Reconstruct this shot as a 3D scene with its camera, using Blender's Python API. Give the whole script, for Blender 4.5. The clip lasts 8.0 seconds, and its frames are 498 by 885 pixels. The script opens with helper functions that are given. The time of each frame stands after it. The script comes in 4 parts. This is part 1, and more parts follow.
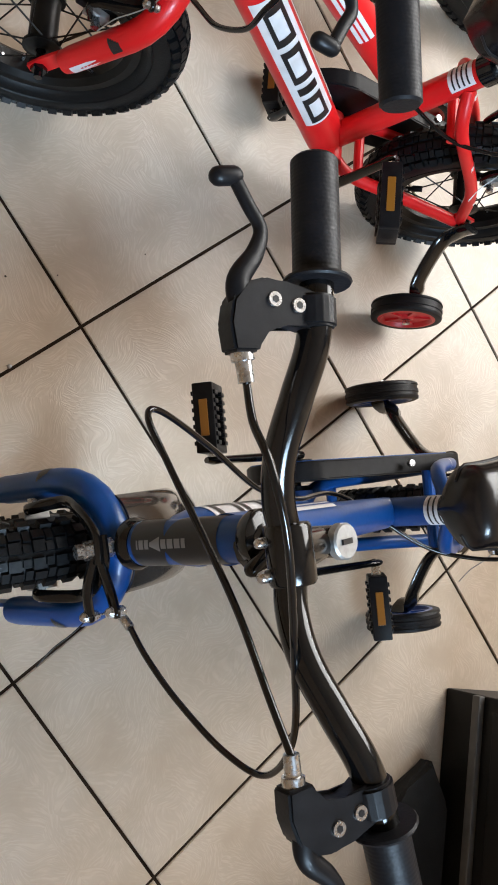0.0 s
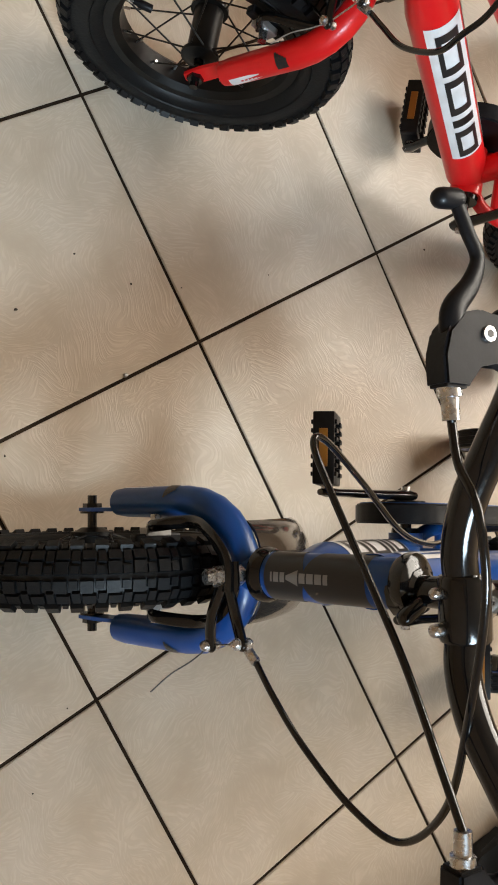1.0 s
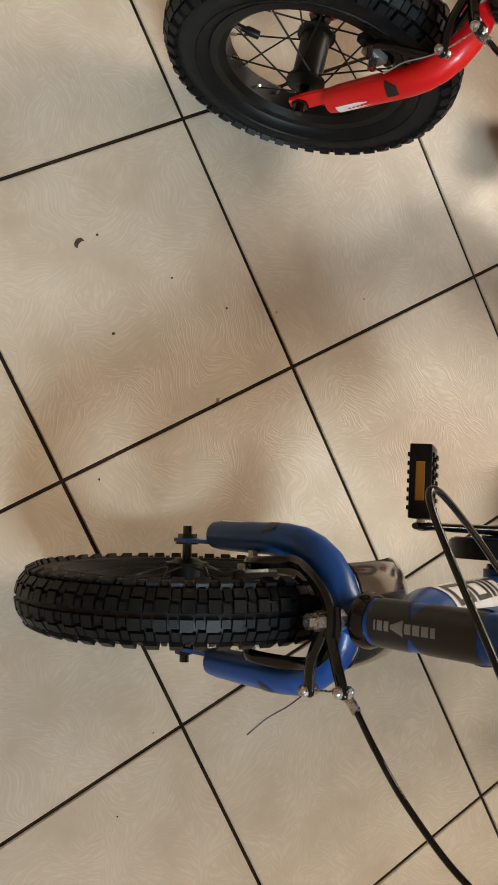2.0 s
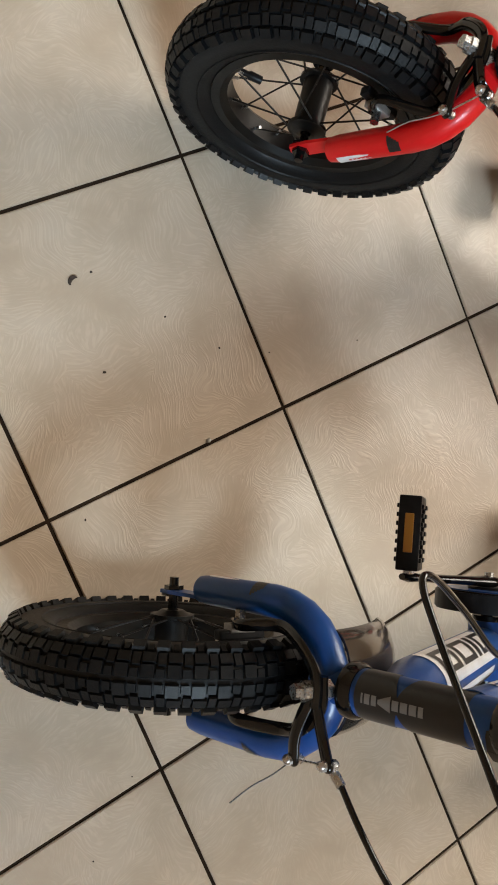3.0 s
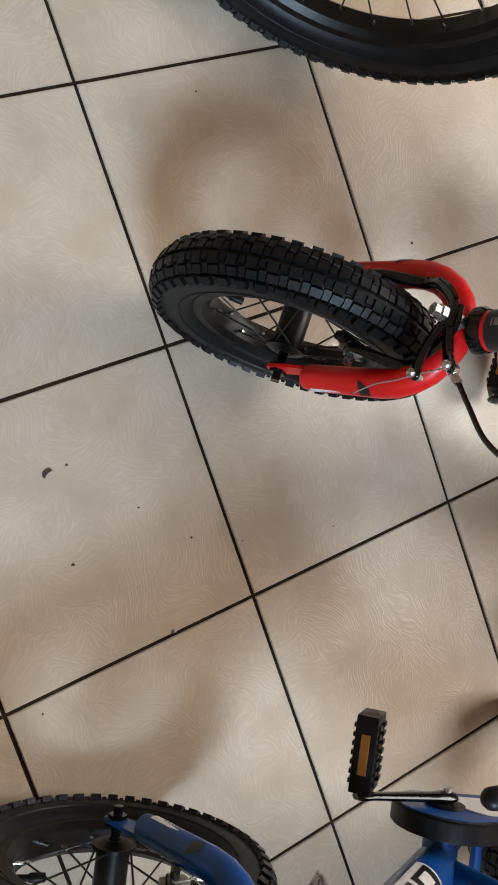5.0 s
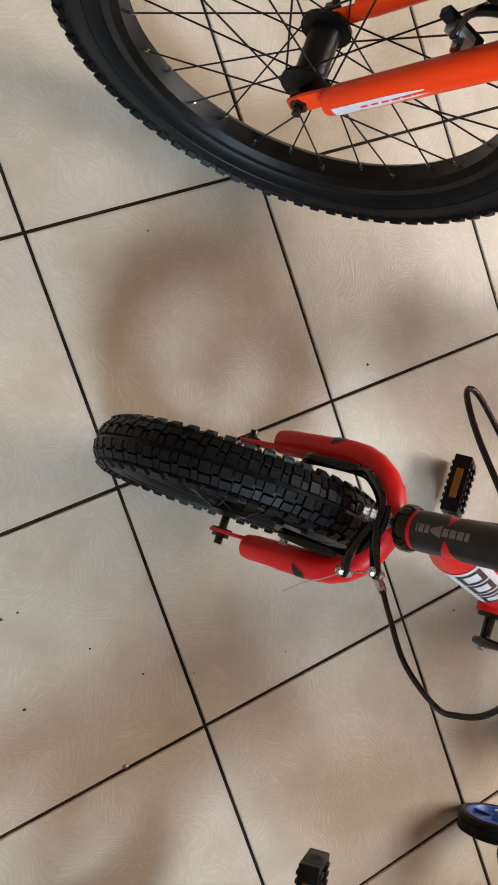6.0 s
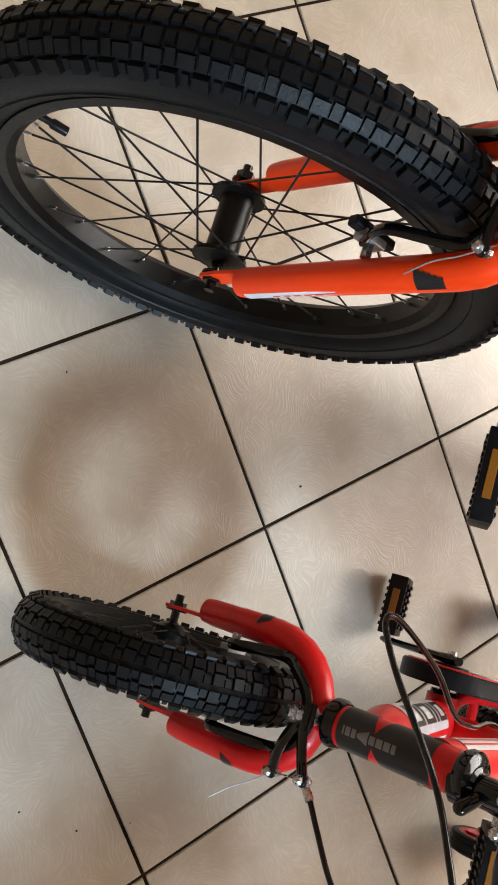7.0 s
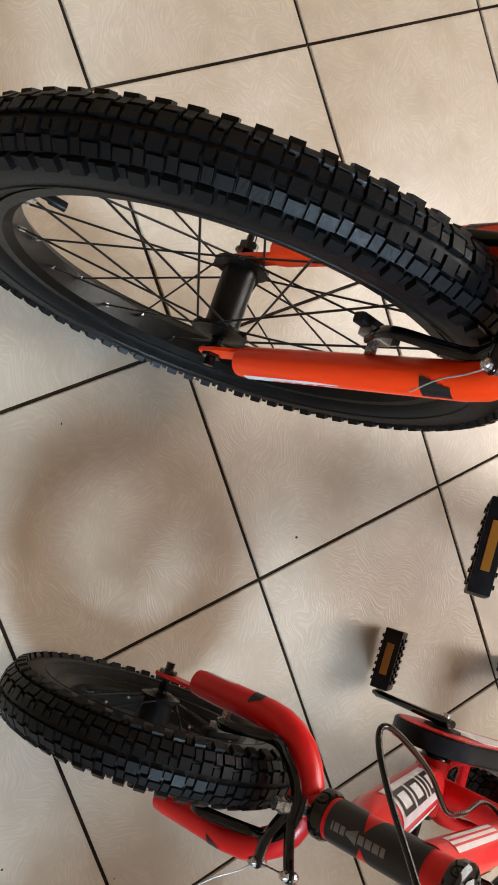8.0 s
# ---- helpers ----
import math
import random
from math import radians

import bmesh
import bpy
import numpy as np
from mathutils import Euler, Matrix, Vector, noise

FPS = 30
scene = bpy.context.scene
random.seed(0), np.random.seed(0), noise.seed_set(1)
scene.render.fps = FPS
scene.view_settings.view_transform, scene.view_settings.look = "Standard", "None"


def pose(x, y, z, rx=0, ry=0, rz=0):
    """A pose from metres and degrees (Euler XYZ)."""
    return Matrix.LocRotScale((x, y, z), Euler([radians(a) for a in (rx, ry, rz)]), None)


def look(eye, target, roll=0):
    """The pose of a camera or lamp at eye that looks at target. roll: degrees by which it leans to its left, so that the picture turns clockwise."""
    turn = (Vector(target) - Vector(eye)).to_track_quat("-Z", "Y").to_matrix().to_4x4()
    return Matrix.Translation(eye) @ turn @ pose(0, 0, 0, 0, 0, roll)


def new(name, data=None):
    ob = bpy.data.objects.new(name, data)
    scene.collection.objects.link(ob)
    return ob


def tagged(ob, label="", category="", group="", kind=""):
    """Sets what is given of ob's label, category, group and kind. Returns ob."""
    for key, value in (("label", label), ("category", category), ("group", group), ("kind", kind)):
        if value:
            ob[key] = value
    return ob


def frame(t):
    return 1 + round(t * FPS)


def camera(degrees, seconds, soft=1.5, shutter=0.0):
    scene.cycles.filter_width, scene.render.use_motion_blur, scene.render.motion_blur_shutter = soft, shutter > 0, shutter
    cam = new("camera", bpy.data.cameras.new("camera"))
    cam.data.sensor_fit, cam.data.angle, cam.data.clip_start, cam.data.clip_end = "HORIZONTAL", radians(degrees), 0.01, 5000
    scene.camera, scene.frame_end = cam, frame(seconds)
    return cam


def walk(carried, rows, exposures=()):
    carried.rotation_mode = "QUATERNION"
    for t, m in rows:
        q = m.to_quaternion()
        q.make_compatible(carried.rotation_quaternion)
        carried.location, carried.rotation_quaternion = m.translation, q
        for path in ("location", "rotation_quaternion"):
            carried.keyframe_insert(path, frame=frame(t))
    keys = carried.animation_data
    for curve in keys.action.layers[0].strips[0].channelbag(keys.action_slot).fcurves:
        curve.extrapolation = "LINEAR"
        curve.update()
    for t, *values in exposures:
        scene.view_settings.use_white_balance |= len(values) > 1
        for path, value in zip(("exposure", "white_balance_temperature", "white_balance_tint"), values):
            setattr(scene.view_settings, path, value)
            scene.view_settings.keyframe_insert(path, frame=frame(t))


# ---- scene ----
cam = camera(32.4, 8.0, 1.8)
PATH = [
    (0, (-0.129, 0.007, 0.973), (0.825, -0.438, -0.727), 80.8),
    (0.5, (-0.142, 0.026, 0.94), (0.844, -0.374, -0.753), 81.2),
    (1, (-0.169, 0.038, 0.907), (0.74, -0.305, -0.842), 82.9),
    (1.5, (-0.173, 0.054, 0.896), (0.617, -0.232, -0.919), 82.3),
    (2, (-0.173, 0.074, 0.887), (0.611, -0.201, -0.932), 83.3),
    (2.2, (-0.173, 0.087, 0.888), (0.621, -0.196, -0.925), 84.1),
    (3.3, (-0.152, 0.123, 0.878), (0.661, -0.182, -0.923), 86.4),
    (3.5, (-0.154, 0.123, 0.878), (0.656, -0.194, -0.923), 86.8),
    (4, (-0.142, 0.144, 0.88), (0.62, -0.159, -0.944), 87.2),
    (4.5, (-0.088, 0.21, 0.898), (0.694, -0.067, -0.922), 86.8),
    (4.7, (-0.073, 0.229, 0.904), (0.741, 0.014, -0.91), 83.7),
    (5.8, (0.045, 0.42, 0.941), (0.811, 0.142, -0.885), 90.3),
    (6, (0.065, 0.435, 0.953), (0.843, 0.16, -0.869), 89.0),
    (6.5, (0.116, 0.488, 0.952), (0.97, 0.178, -0.83), 87.6),
    (7, (0.165, 0.58, 0.945), (1.021, 0.254, -0.834), 88.5),
    (7.5, (0.205, 0.64, 0.938), (1.053, 0.298, -0.84), 89.9),
    (8, (0.204, 0.653, 0.929), (1.049, 0.29, -0.847), 92.3),
]
walk(cam, [(t, look(eye, target, roll)) for t, eye, target, roll in PATH],
     exposures=[(0.0, -0.05, 6350, 10), (1.0, -0.07, 7150, 10), (2.0, -0.12, 7550, 10), (3.5, -0.13, 7050, 10), (4.0, -0.12, 7050, 10), (4.5, -0.12, 6550, 10),
                (6.0, -0.16, 6650, 10), (7.0, -0.07, 6600, 10), (8.0, -0.12, 6600, 10)])

# ---- world and light ----
world = bpy.data.worlds.new("sky")
scene.world = world
world.use_nodes = True
sky = world.node_tree.nodes.new("ShaderNodeTexSky")
sky.sky_type, sky.sun_disc = "NISHITA", False
sky.sun_elevation, sky.sun_rotation = radians(40), radians(200)
world.node_tree.links.new(sky.outputs["Color"], world.node_tree.nodes["Background"].inputs["Color"])
world.node_tree.nodes["Background"].inputs["Strength"].default_value = 0.1


def window_light(eye, target, width, height, watts, colour, spread=180):
    """Daylight entering through a window's opening."""
    data = bpy.data.lights.new("window_daylight", "AREA")
    data.shape, data.size, data.size_y, data.energy, data.color = "RECTANGLE", width, height, watts, colour
    data.spread = radians(spread)
    ob = new("window_daylight", data)
    ob.matrix_world = look(eye, target)
    return ob


# south window throws the soft shadows of the wheels, east window gives the sheen on the tiles
NORTH_WALL, EAST_WALL, SOUTH_WALL, WEST_WALL, CEILING = 2.4, 2.7, -1.8, -1.8, 3.1
SOUTH_OPENING = (-1.56, -0.36, 2.10, 3.08)
EAST_OPENING = (-1.35, 0.65, 1.05, 2.85)
window_light((-0.96, SOUTH_WALL + 0.01, 2.60), (0.75, 0.60, 0.0), 1.12, 0.92, 15.0, (0.58, 0.79, 1.0), 46)
window_light((EAST_WALL - 0.01, -0.35, 1.95), (0.0, -0.1, 0.4), 1.9, 1.7, 110, (1.0, 0.965, 0.91))


# ---- materials ----
def material(name, colour, rough=0.5, metal=0.0, coat=0.0, spec=0.5):
    m = bpy.data.materials.new(name)
    m.use_nodes = True
    b = m.node_tree.nodes["Principled BSDF"]
    b.inputs["Base Color"].default_value = (*colour, 1)
    b.inputs["Roughness"].default_value = rough
    b.inputs["Metallic"].default_value = metal
    b.inputs["Coat Weight"].default_value = coat
    b.inputs["Coat Roughness"].default_value = 0.08
    b.inputs["Specular IOR Level"].default_value = spec
    return m


def node(m, kind, **values):
    n = m.node_tree.nodes.new(kind)
    for key, value in values.items():
        n.inputs[key].default_value = value
    return n


def link(m, a, b):
    m.node_tree.links.new(a, b)


def worn(m, colour, other, scale=60.0, bump=0.0, rough=(0.3, 0.5), fine=400.0):
    """Two-scale variation of colour and gloss, with a fine relief."""
    b = m.node_tree.nodes["Principled BSDF"]
    co = node(m, "ShaderNodeTexCoord")
    large = node(m, "ShaderNodeTexNoise", Scale=scale, Detail=5.0)
    small = node(m, "ShaderNodeTexNoise", Scale=fine, Detail=3.0)
    link(m, co.outputs["Object"], large.inputs["Vector"])
    link(m, co.outputs["Object"], small.inputs["Vector"])
    ramp = node(m, "ShaderNodeValToRGB")
    ramp.color_ramp.elements[0].position, ramp.color_ramp.elements[0].color = 0.35, (*colour, 1)
    ramp.color_ramp.elements[1].position, ramp.color_ramp.elements[1].color = 0.72, (*other, 1)
    link(m, large.outputs["Fac"], ramp.inputs["Fac"])
    link(m, ramp.outputs["Color"], b.inputs["Base Color"])
    span = node(m, "ShaderNodeMapRange")
    span.inputs["To Min"].default_value, span.inputs["To Max"].default_value = rough
    link(m, small.outputs["Fac"], span.inputs["Value"])
    link(m, span.outputs["Result"], b.inputs["Roughness"])
    if bump:
        relief = node(m, "ShaderNodeBump", Strength=bump, Distance=0.0006)
        link(m, small.outputs["Fac"], relief.inputs["Height"])
        link(m, relief.outputs["Normal"], b.inputs["Normal"])
    return m


RUBBER = worn(material("tyre_rubber", (0.004, 0.004, 0.005), spec=0.22), (0.0022, 0.0028, 0.0036), (0.0055, 0.0060, 0.0066), 35, 0.4, (0.38, 0.55))
SIDEWALL = worn(material("grip_rubber", (0.005, 0.005, 0.005), spec=0.22), (0.004, 0.0045, 0.006), (0.008, 0.008, 0.010), 50, 0.3, (0.4, 0.55))
PLASTIC = worn(material("black_plastic", (0.005, 0.005, 0.006), spec=0.20), (0.004, 0.004, 0.005), (0.009, 0.009, 0.010), 80, 0.08, (0.32, 0.5))
GLOSS = worn(material("black_enamel", (0.003, 0.003, 0.003), coat=0.35, spec=0.3), (0.0025, 0.0025, 0.003), (0.005, 0.005, 0.005), 60, 0.0, (0.10, 0.19))
RIM = worn(material("black_rim", (0.01, 0.01, 0.01), spec=0.2), (0.002, 0.002, 0.002), (0.007, 0.006, 0.005), 40, 0.2, (0.26, 0.46), 150)
SPOKE = material("black_spoke", (0.015, 0.013, 0.012), 0.4, 0.6)
CHROME = worn(material("zinc_plated_steel", (0.7, 0.7, 0.7), metal=1.0), (0.62, 0.63, 0.65), (0.42, 0.41, 0.40), 120, 0.1, (0.18, 0.38))
SATIN = worn(material("dull_aluminium", (0.6, 0.6, 0.6), metal=0.7), (0.40, 0.40, 0.39), (0.28, 0.27, 0.26), 150, 0.1, (0.35, 0.5))
AMBER = material("amber_reflector", (0.27, 0.105, 0.010), 0.3, 0.0, 0.5)
WHITE = worn(material("white_decal", (0.75, 0.75, 0.76)), (0.70, 0.70, 0.72), (0.60, 0.58, 0.57), 40, 0.0, (0.25, 0.35))
INK = material("black_decal", (0.012, 0.012, 0.013), 0.35)
GREYINK = material("pale_lettering_bars", (0.17, 0.16, 0.15), 0.45)
LEATHER = worn(material("black_vinyl", (0.006, 0.006, 0.006), spec=0.55), (0.003, 0.003, 0.004), (0.004, 0.004, 0.005), 30, 0.03, (0.22, 0.27), 600)
GUARD = worn(material("smoked_plastic", (0.05, 0.04, 0.035), coat=0.8), (0.018, 0.014, 0.012), (0.050, 0.042, 0.037), 25, 0.0, (0.1, 0.25))
CABINET = worn(material("black_laminate", (0.005, 0.005, 0.005), spec=0.25), (0.004, 0.004, 0.004), (0.008, 0.0075, 0.007), 14, 0.1, (0.4, 0.55))
TRIM = worn(material("grey_edge_strip", (0.1, 0.1, 0.1)), (0.07, 0.07, 0.07), (0.11, 0.105, 0.10), 40, 0.0, (0.4, 0.55))
MATT_BLACK = worn(material("matt_black", (0.006, 0.006, 0.006)), (0.005, 0.005, 0.005), (0.009, 0.009, 0.009), 60, 0.6, (0.8, 0.95))
DIRT = worn(material("dark_crumb", (0.03, 0.02, 0.015)), (0.02, 0.014, 0.01), (0.06, 0.04, 0.03), 300, 0.0, (0.7, 0.9))
# wall and ceiling tones are picked for a warm bounce; both stay out of view
PLASTER = worn(material("tan_plaster", (0.46, 0.36, 0.26)), (0.46, 0.36, 0.25), (0.42, 0.32, 0.22), 3, 0.4, (0.8, 0.95), 60)
WHITEWASH = worn(material("beige_ceiling_paint", (0.5, 0.45, 0.38)), (0.50, 0.44, 0.36), (0.46, 0.40, 0.33), 3, 0.3, (0.85, 0.95), 60)
WOOD = worn(material("painted_window_wood", (0.6, 0.55, 0.48)), (0.60, 0.54, 0.46), (0.5, 0.45, 0.38), 12, 0.2, (0.4, 0.6))
GLASS = material("window_glass", (1, 1, 1), 0.0)
GLASS.node_tree.nodes["Principled BSDF"].inputs["Transmission Weight"].default_value = 1.0
GROUT = worn(material("dark_grout", (0.04, 0.03, 0.022), spec=0.1), (0.010, 0.006, 0.004), (0.036, 0.023, 0.014), 25, 0.6, (0.8, 0.95))


def paint(name, colour, other):
    return worn(material(name, colour, coat=0.2, spec=0.3), colour, other, 18, 0.0, (0.32, 0.44), 220)


BLUE = paint("blue_enamel", (0.002, 0.044, 0.185), (0.003, 0.055, 0.225))
RED = paint("red_enamel", (0.60, 0.008, 0.010), (0.66, 0.011, 0.012))
ORANGE = paint("orange_enamel", (0.88, 0.045, 0.003), (0.90, 0.055, 0.004))
BLUE_PLASTIC = material("blue_plastic", (0.012, 0.07, 0.32), 0.4)
RED_PLASTIC = material("red_plastic", (0.50, 0.012, 0.014), 0.4)


def tile_material():
    """Glazed beige floor tile with fine combed swirls; each tile its own piece of the pattern."""
    m = material("glazed_beige_tile", (0.5, 0.4, 0.3), 0.3)
    b = m.node_tree.nodes["Principled BSDF"]
    co, info = node(m, "ShaderNodeTexCoord"), node(m, "ShaderNodeObjectInfo")
    shift = node(m, "ShaderNodeVectorMath")
    shift.operation = "MULTIPLY_ADD"
    link(m, info.outputs["Random"], shift.inputs[0])
    shift.inputs[1].default_value = (37.0, 53.0, 0.0)
    link(m, co.outputs["Object"], shift.inputs[2])
    flow = node(m, "ShaderNodeTexNoise", Scale=13.0, Detail=1.0)
    link(m, shift.outputs[0], flow.inputs["Vector"])
    swirl = node(m, "ShaderNodeVectorMath")
    swirl.operation = "MULTIPLY_ADD"
    link(m, flow.outputs["Color"], swirl.inputs[0])
    swirl.inputs[1].default_value = (0.075, 0.075, 0.0)
    link(m, shift.outputs[0], swirl.inputs[2])
    cells = node(m, "ShaderNodeTexVoronoi", Scale=21.0)
    link(m, swirl.outputs[0], cells.inputs["Vector"])
    angle = node(m, "ShaderNodeMath")
    angle.operation = "MULTIPLY"
    angle.inputs[1].default_value = 6.283
    link(m, cells.outputs["Color"], angle.inputs[0])
    turned = node(m, "ShaderNodeVectorRotate")
    turned.rotation_type = "Z_AXIS"
    link(m, swirl.outputs[0], turned.inputs["Vector"])
    link(m, angle.outputs[0], turned.inputs["Angle"])
    stretch = node(m, "ShaderNodeVectorMath")
    stretch.operation = "MULTIPLY"
    stretch.inputs[1].default_value = (430.0, 62.0, 1.0)
    link(m, turned.outputs["Vector"], stretch.inputs[0])
    streak = node(m, "ShaderNodeTexNoise", Scale=1.0, Detail=1.5)
    link(m, stretch.outputs[0], streak.inputs["Vector"])
    comb = node(m, "ShaderNodeMapRange")
    comb.inputs["From Min"].default_value, comb.inputs["From Max"].default_value = 0.45, 0.64
    link(m, streak.outputs["Fac"], comb.inputs["Value"])
    patch = node(m, "ShaderNodeTexNoise", Scale=15.0, Detail=5.0)
    link(m, shift.outputs[0], patch.inputs["Vector"])
    keep = node(m, "ShaderNodeMapRange")
    keep.inputs["From Min"].default_value, keep.inputs["From Max"].default_value = 0.30, 0.52
    link(m, patch.outputs["Fac"], keep.inputs["Value"])
    lines = node(m, "ShaderNodeMath")
    lines.operation = "MULTIPLY"
    link(m, comb.outputs["Result"], lines.inputs[0])
    link(m, keep.outputs["Result"], lines.inputs[1])
    speckle = node(m, "ShaderNodeTexNoise", Scale=120.0, Detail=3.0)
    link(m, shift.outputs[0], speckle.inputs["Vector"])
    tone = node(m, "ShaderNodeValToRGB")
    tone.color_ramp.elements[0].position, tone.color_ramp.elements[0].color = 0.3, (0.42, 0.342, 0.262, 1)
    tone.color_ramp.elements[1].position, tone.color_ramp.elements[1].color = 0.75, (0.50, 0.426, 0.346, 1)
    link(m, patch.outputs["Fac"], tone.inputs["Fac"])
    pale = node(m, "ShaderNodeMix")
    pale.data_type = "RGBA"
    pale.inputs["B"].default_value = (0.66, 0.57, 0.45, 1)
    weight = node(m, "ShaderNodeMath")
    weight.operation = "MULTIPLY"
    weight.inputs[1].default_value = 0.24
    link(m, lines.outputs[0], weight.inputs[0])
    link(m, weight.outputs[0], pale.inputs["Factor"])
    link(m, tone.outputs["Color"], pale.inputs["A"])
    link(m, pale.outputs["Result"], b.inputs["Base Color"])
    height = node(m, "ShaderNodeMath")
    height.operation = "MULTIPLY_ADD"
    link(m, speckle.outputs["Fac"], height.inputs[0])
    height.inputs[1].default_value = 0.35
    link(m, lines.outputs[0], height.inputs[2])
    relief = node(m, "ShaderNodeBump", Strength=0.16, Distance=0.0008)
    link(m, height.outputs[0], relief.inputs["Height"])
    link(m, relief.outputs["Normal"], b.inputs["Normal"])
    gloss = node(m, "ShaderNodeMapRange")
    gloss.inputs["To Min"].default_value, gloss.inputs["To Max"].default_value = 0.26, 0.44
    link(m, speckle.outputs["Fac"], gloss.inputs["Value"])
    link(m, gloss.outputs["Result"], b.inputs["Roughness"])
    return m


TILE = tile_material()


# ---- mesh helpers ----
def part(name, bm, mat, parent=None, label="", smooth=None):
    """Links a bmesh as one mesh object under a thing or a part."""
    me = bpy.data.meshes.new(name)
    bmesh.ops.recalc_face_normals(bm, faces=bm.faces)
    bm.to_mesh(me)
    bm.free()
    me.materials.append(mat)
    if smooth is not None:
        for p in me.polygons:
            p.use_smooth = True
        me.set_sharp_from_angle(angle=radians(smooth))
    ob = new(name, me)
    if parent is not None:
        ob.parent = parent
    if label:
        tagged(ob, label)
    return ob


def shared(name, me, parent, m=None):
    ob = new(name, me)
    ob.parent = parent
    if m is not None:
        ob.matrix_basis = m
    return ob


def smooth_path(points, steps=8):
    """A Catmull-Rom line through the points."""
    p = [Vector(q) for q in points]
    p = [2 * p[0] - p[1]] + p + [2 * p[-1] - p[-2]]
    out = []
    for i in range(1, len(p) - 2):
        for k in range(steps):
            t = k / steps
            a, b, c, d = p[i - 1:i + 3]
            out.append(0.5 * ((2 * b) + (c - a) * t + (2 * a - 5 * b + 4 * c - d) * t * t + (3 * b - a - 3 * c + d) * t ** 3))
    return out + [p[-2]]


def tube(bm, points, radius, sides=14, flat=1.0, up=(0, 0, 1), caps=True, round_end=False):
    """Sweeps a round (or flattened) section along points. radius: one number or one per point. flat: the ratio across 'up'."""
    pts = [Vector(p) for p in points]
    rad = list(radius) if isinstance(radius, (list, tuple)) else [radius] * len(pts)
    if round_end:
        for end in (0, -1):
            other = 1 if end == 0 else -2
            d = (pts[end] - pts[other]).normalized()
            r = rad[end]
            tail = [(pts[end] + d * r * k, r * math.sqrt(max(0.02, 1 - k * k))) for k in (0.45, 0.8, 1.0)]
            if end == 0:
                pts, rad = [q for q, _ in tail[::-1]] + pts, [w for _, w in tail[::-1]] + rad
            else:
                pts, rad = pts + [q for q, _ in tail], rad + [w for _, w in tail]
    ref, rings = Vector(up), []
    for i, p in enumerate(pts):
        d = (pts[min(i + 1, len(pts) - 1)] - pts[max(i - 1, 0)]).normalized()
        side = d.cross(ref)
        if side.length < 1e-4:
            side = d.cross(Vector((1, 0.02, 0)))
        side.normalize()
        top = side.cross(d).normalized()
        ref = top
        rings.append([bm.verts.new(p + rad[i] * (math.cos(a) * side + flat * math.sin(a) * top))
                      for a in [2 * math.pi * k / sides for k in range(sides)]])
    for a, b in zip(rings, rings[1:]):
        for k in range(sides):
            bm.faces.new((a[k], a[(k + 1) % sides], b[(k + 1) % sides], b[k]))
    if caps:
        bm.faces.new(rings[0][::-1])
        bm.faces.new(rings[-1])
    return bm


def patch(bm, p0, p1, radius, ang0, ang1, off=0.0006, steps=8, flat=1.0, radius1=None):
    """A thin curved sheet lying on a straight tube, between two angles (degrees; 90 is the tube's upper side)."""
    p0, p1 = Vector(p0), Vector(p1)
    d = (p1 - p0).normalized()
    side = d.cross(Vector((0, 0, 1))).normalized()
    top = side.cross(d)
    rows = []
    for p, r in ((p0, radius), (p1, radius if radius1 is None else radius1)):
        ring = []
        for k in range(steps + 1):
            a = radians(ang0 + (ang1 - ang0) * k / steps)
            ring.append(bm.verts.new(p + (r + off) * (math.cos(a) * side + flat * math.sin(a) * top)))
        rows.append(ring)
    for k in range(steps):
        bm.faces.new((rows[0][k], rows[0][k + 1], rows[1][k + 1], rows[1][k]))
    return bm


def box(bm, size, m=Matrix(), bevel=0.0):
    """A box, bevelled, at the pose m."""
    made = bmesh.ops.create_cube(bm, size=1.0, matrix=m @ Matrix.Diagonal((*size, 1)))
    if bevel:
        edges = list({e for v in made["verts"] for e in v.link_edges})
        bmesh.ops.bevel(bm, geom=edges, offset=bevel, segments=2, affect="EDGES", profile=0.6)
    return bm


def plate(bm, outline, low, high, axis="y"):
    """A flat plate: an outline in (x, z) drawn out along y, or in (x, y) drawn out along z."""
    def at(a, b, c):
        return (a, c, b) if axis == "y" else (a, b, c)
    front, back = [bm.verts.new(at(a, b, low)) for a, b in outline], [bm.verts.new(at(a, b, high)) for a, b in outline]
    bm.faces.new(front)
    bm.faces.new(back[::-1])
    n = len(outline)
    for k in range(n):
        bm.faces.new((front[k], front[(k + 1) % n], back[(k + 1) % n], back[k]))
    return bm


def rod(bm, a, b, r, sides=10):
    return tube(bm, [a, b], r, sides, up=(0.3, 0.2, 1))


def revolve(bm, profile, steps, closed=True):
    """Turns a profile of (lateral, radius) about the y axis."""
    rings = []
    for k in range(steps):
        a = 2 * math.pi * k / steps
        rings.append([bm.verts.new((r * math.cos(a), v, r * math.sin(a))) for v, r in profile])
    n = len(profile)
    for k in range(steps):
        a, b = rings[k], rings[(k + 1) % steps]
        for j in range(n if closed else n - 1):
            bm.faces.new((a[j], a[(j + 1) % n], b[(j + 1) % n], b[j]))
    return bm


def moved(bm, m):
    bmesh.ops.transform(bm, matrix=m, verts=bm.verts)
    return bm


def fresh():
    return bmesh.new()


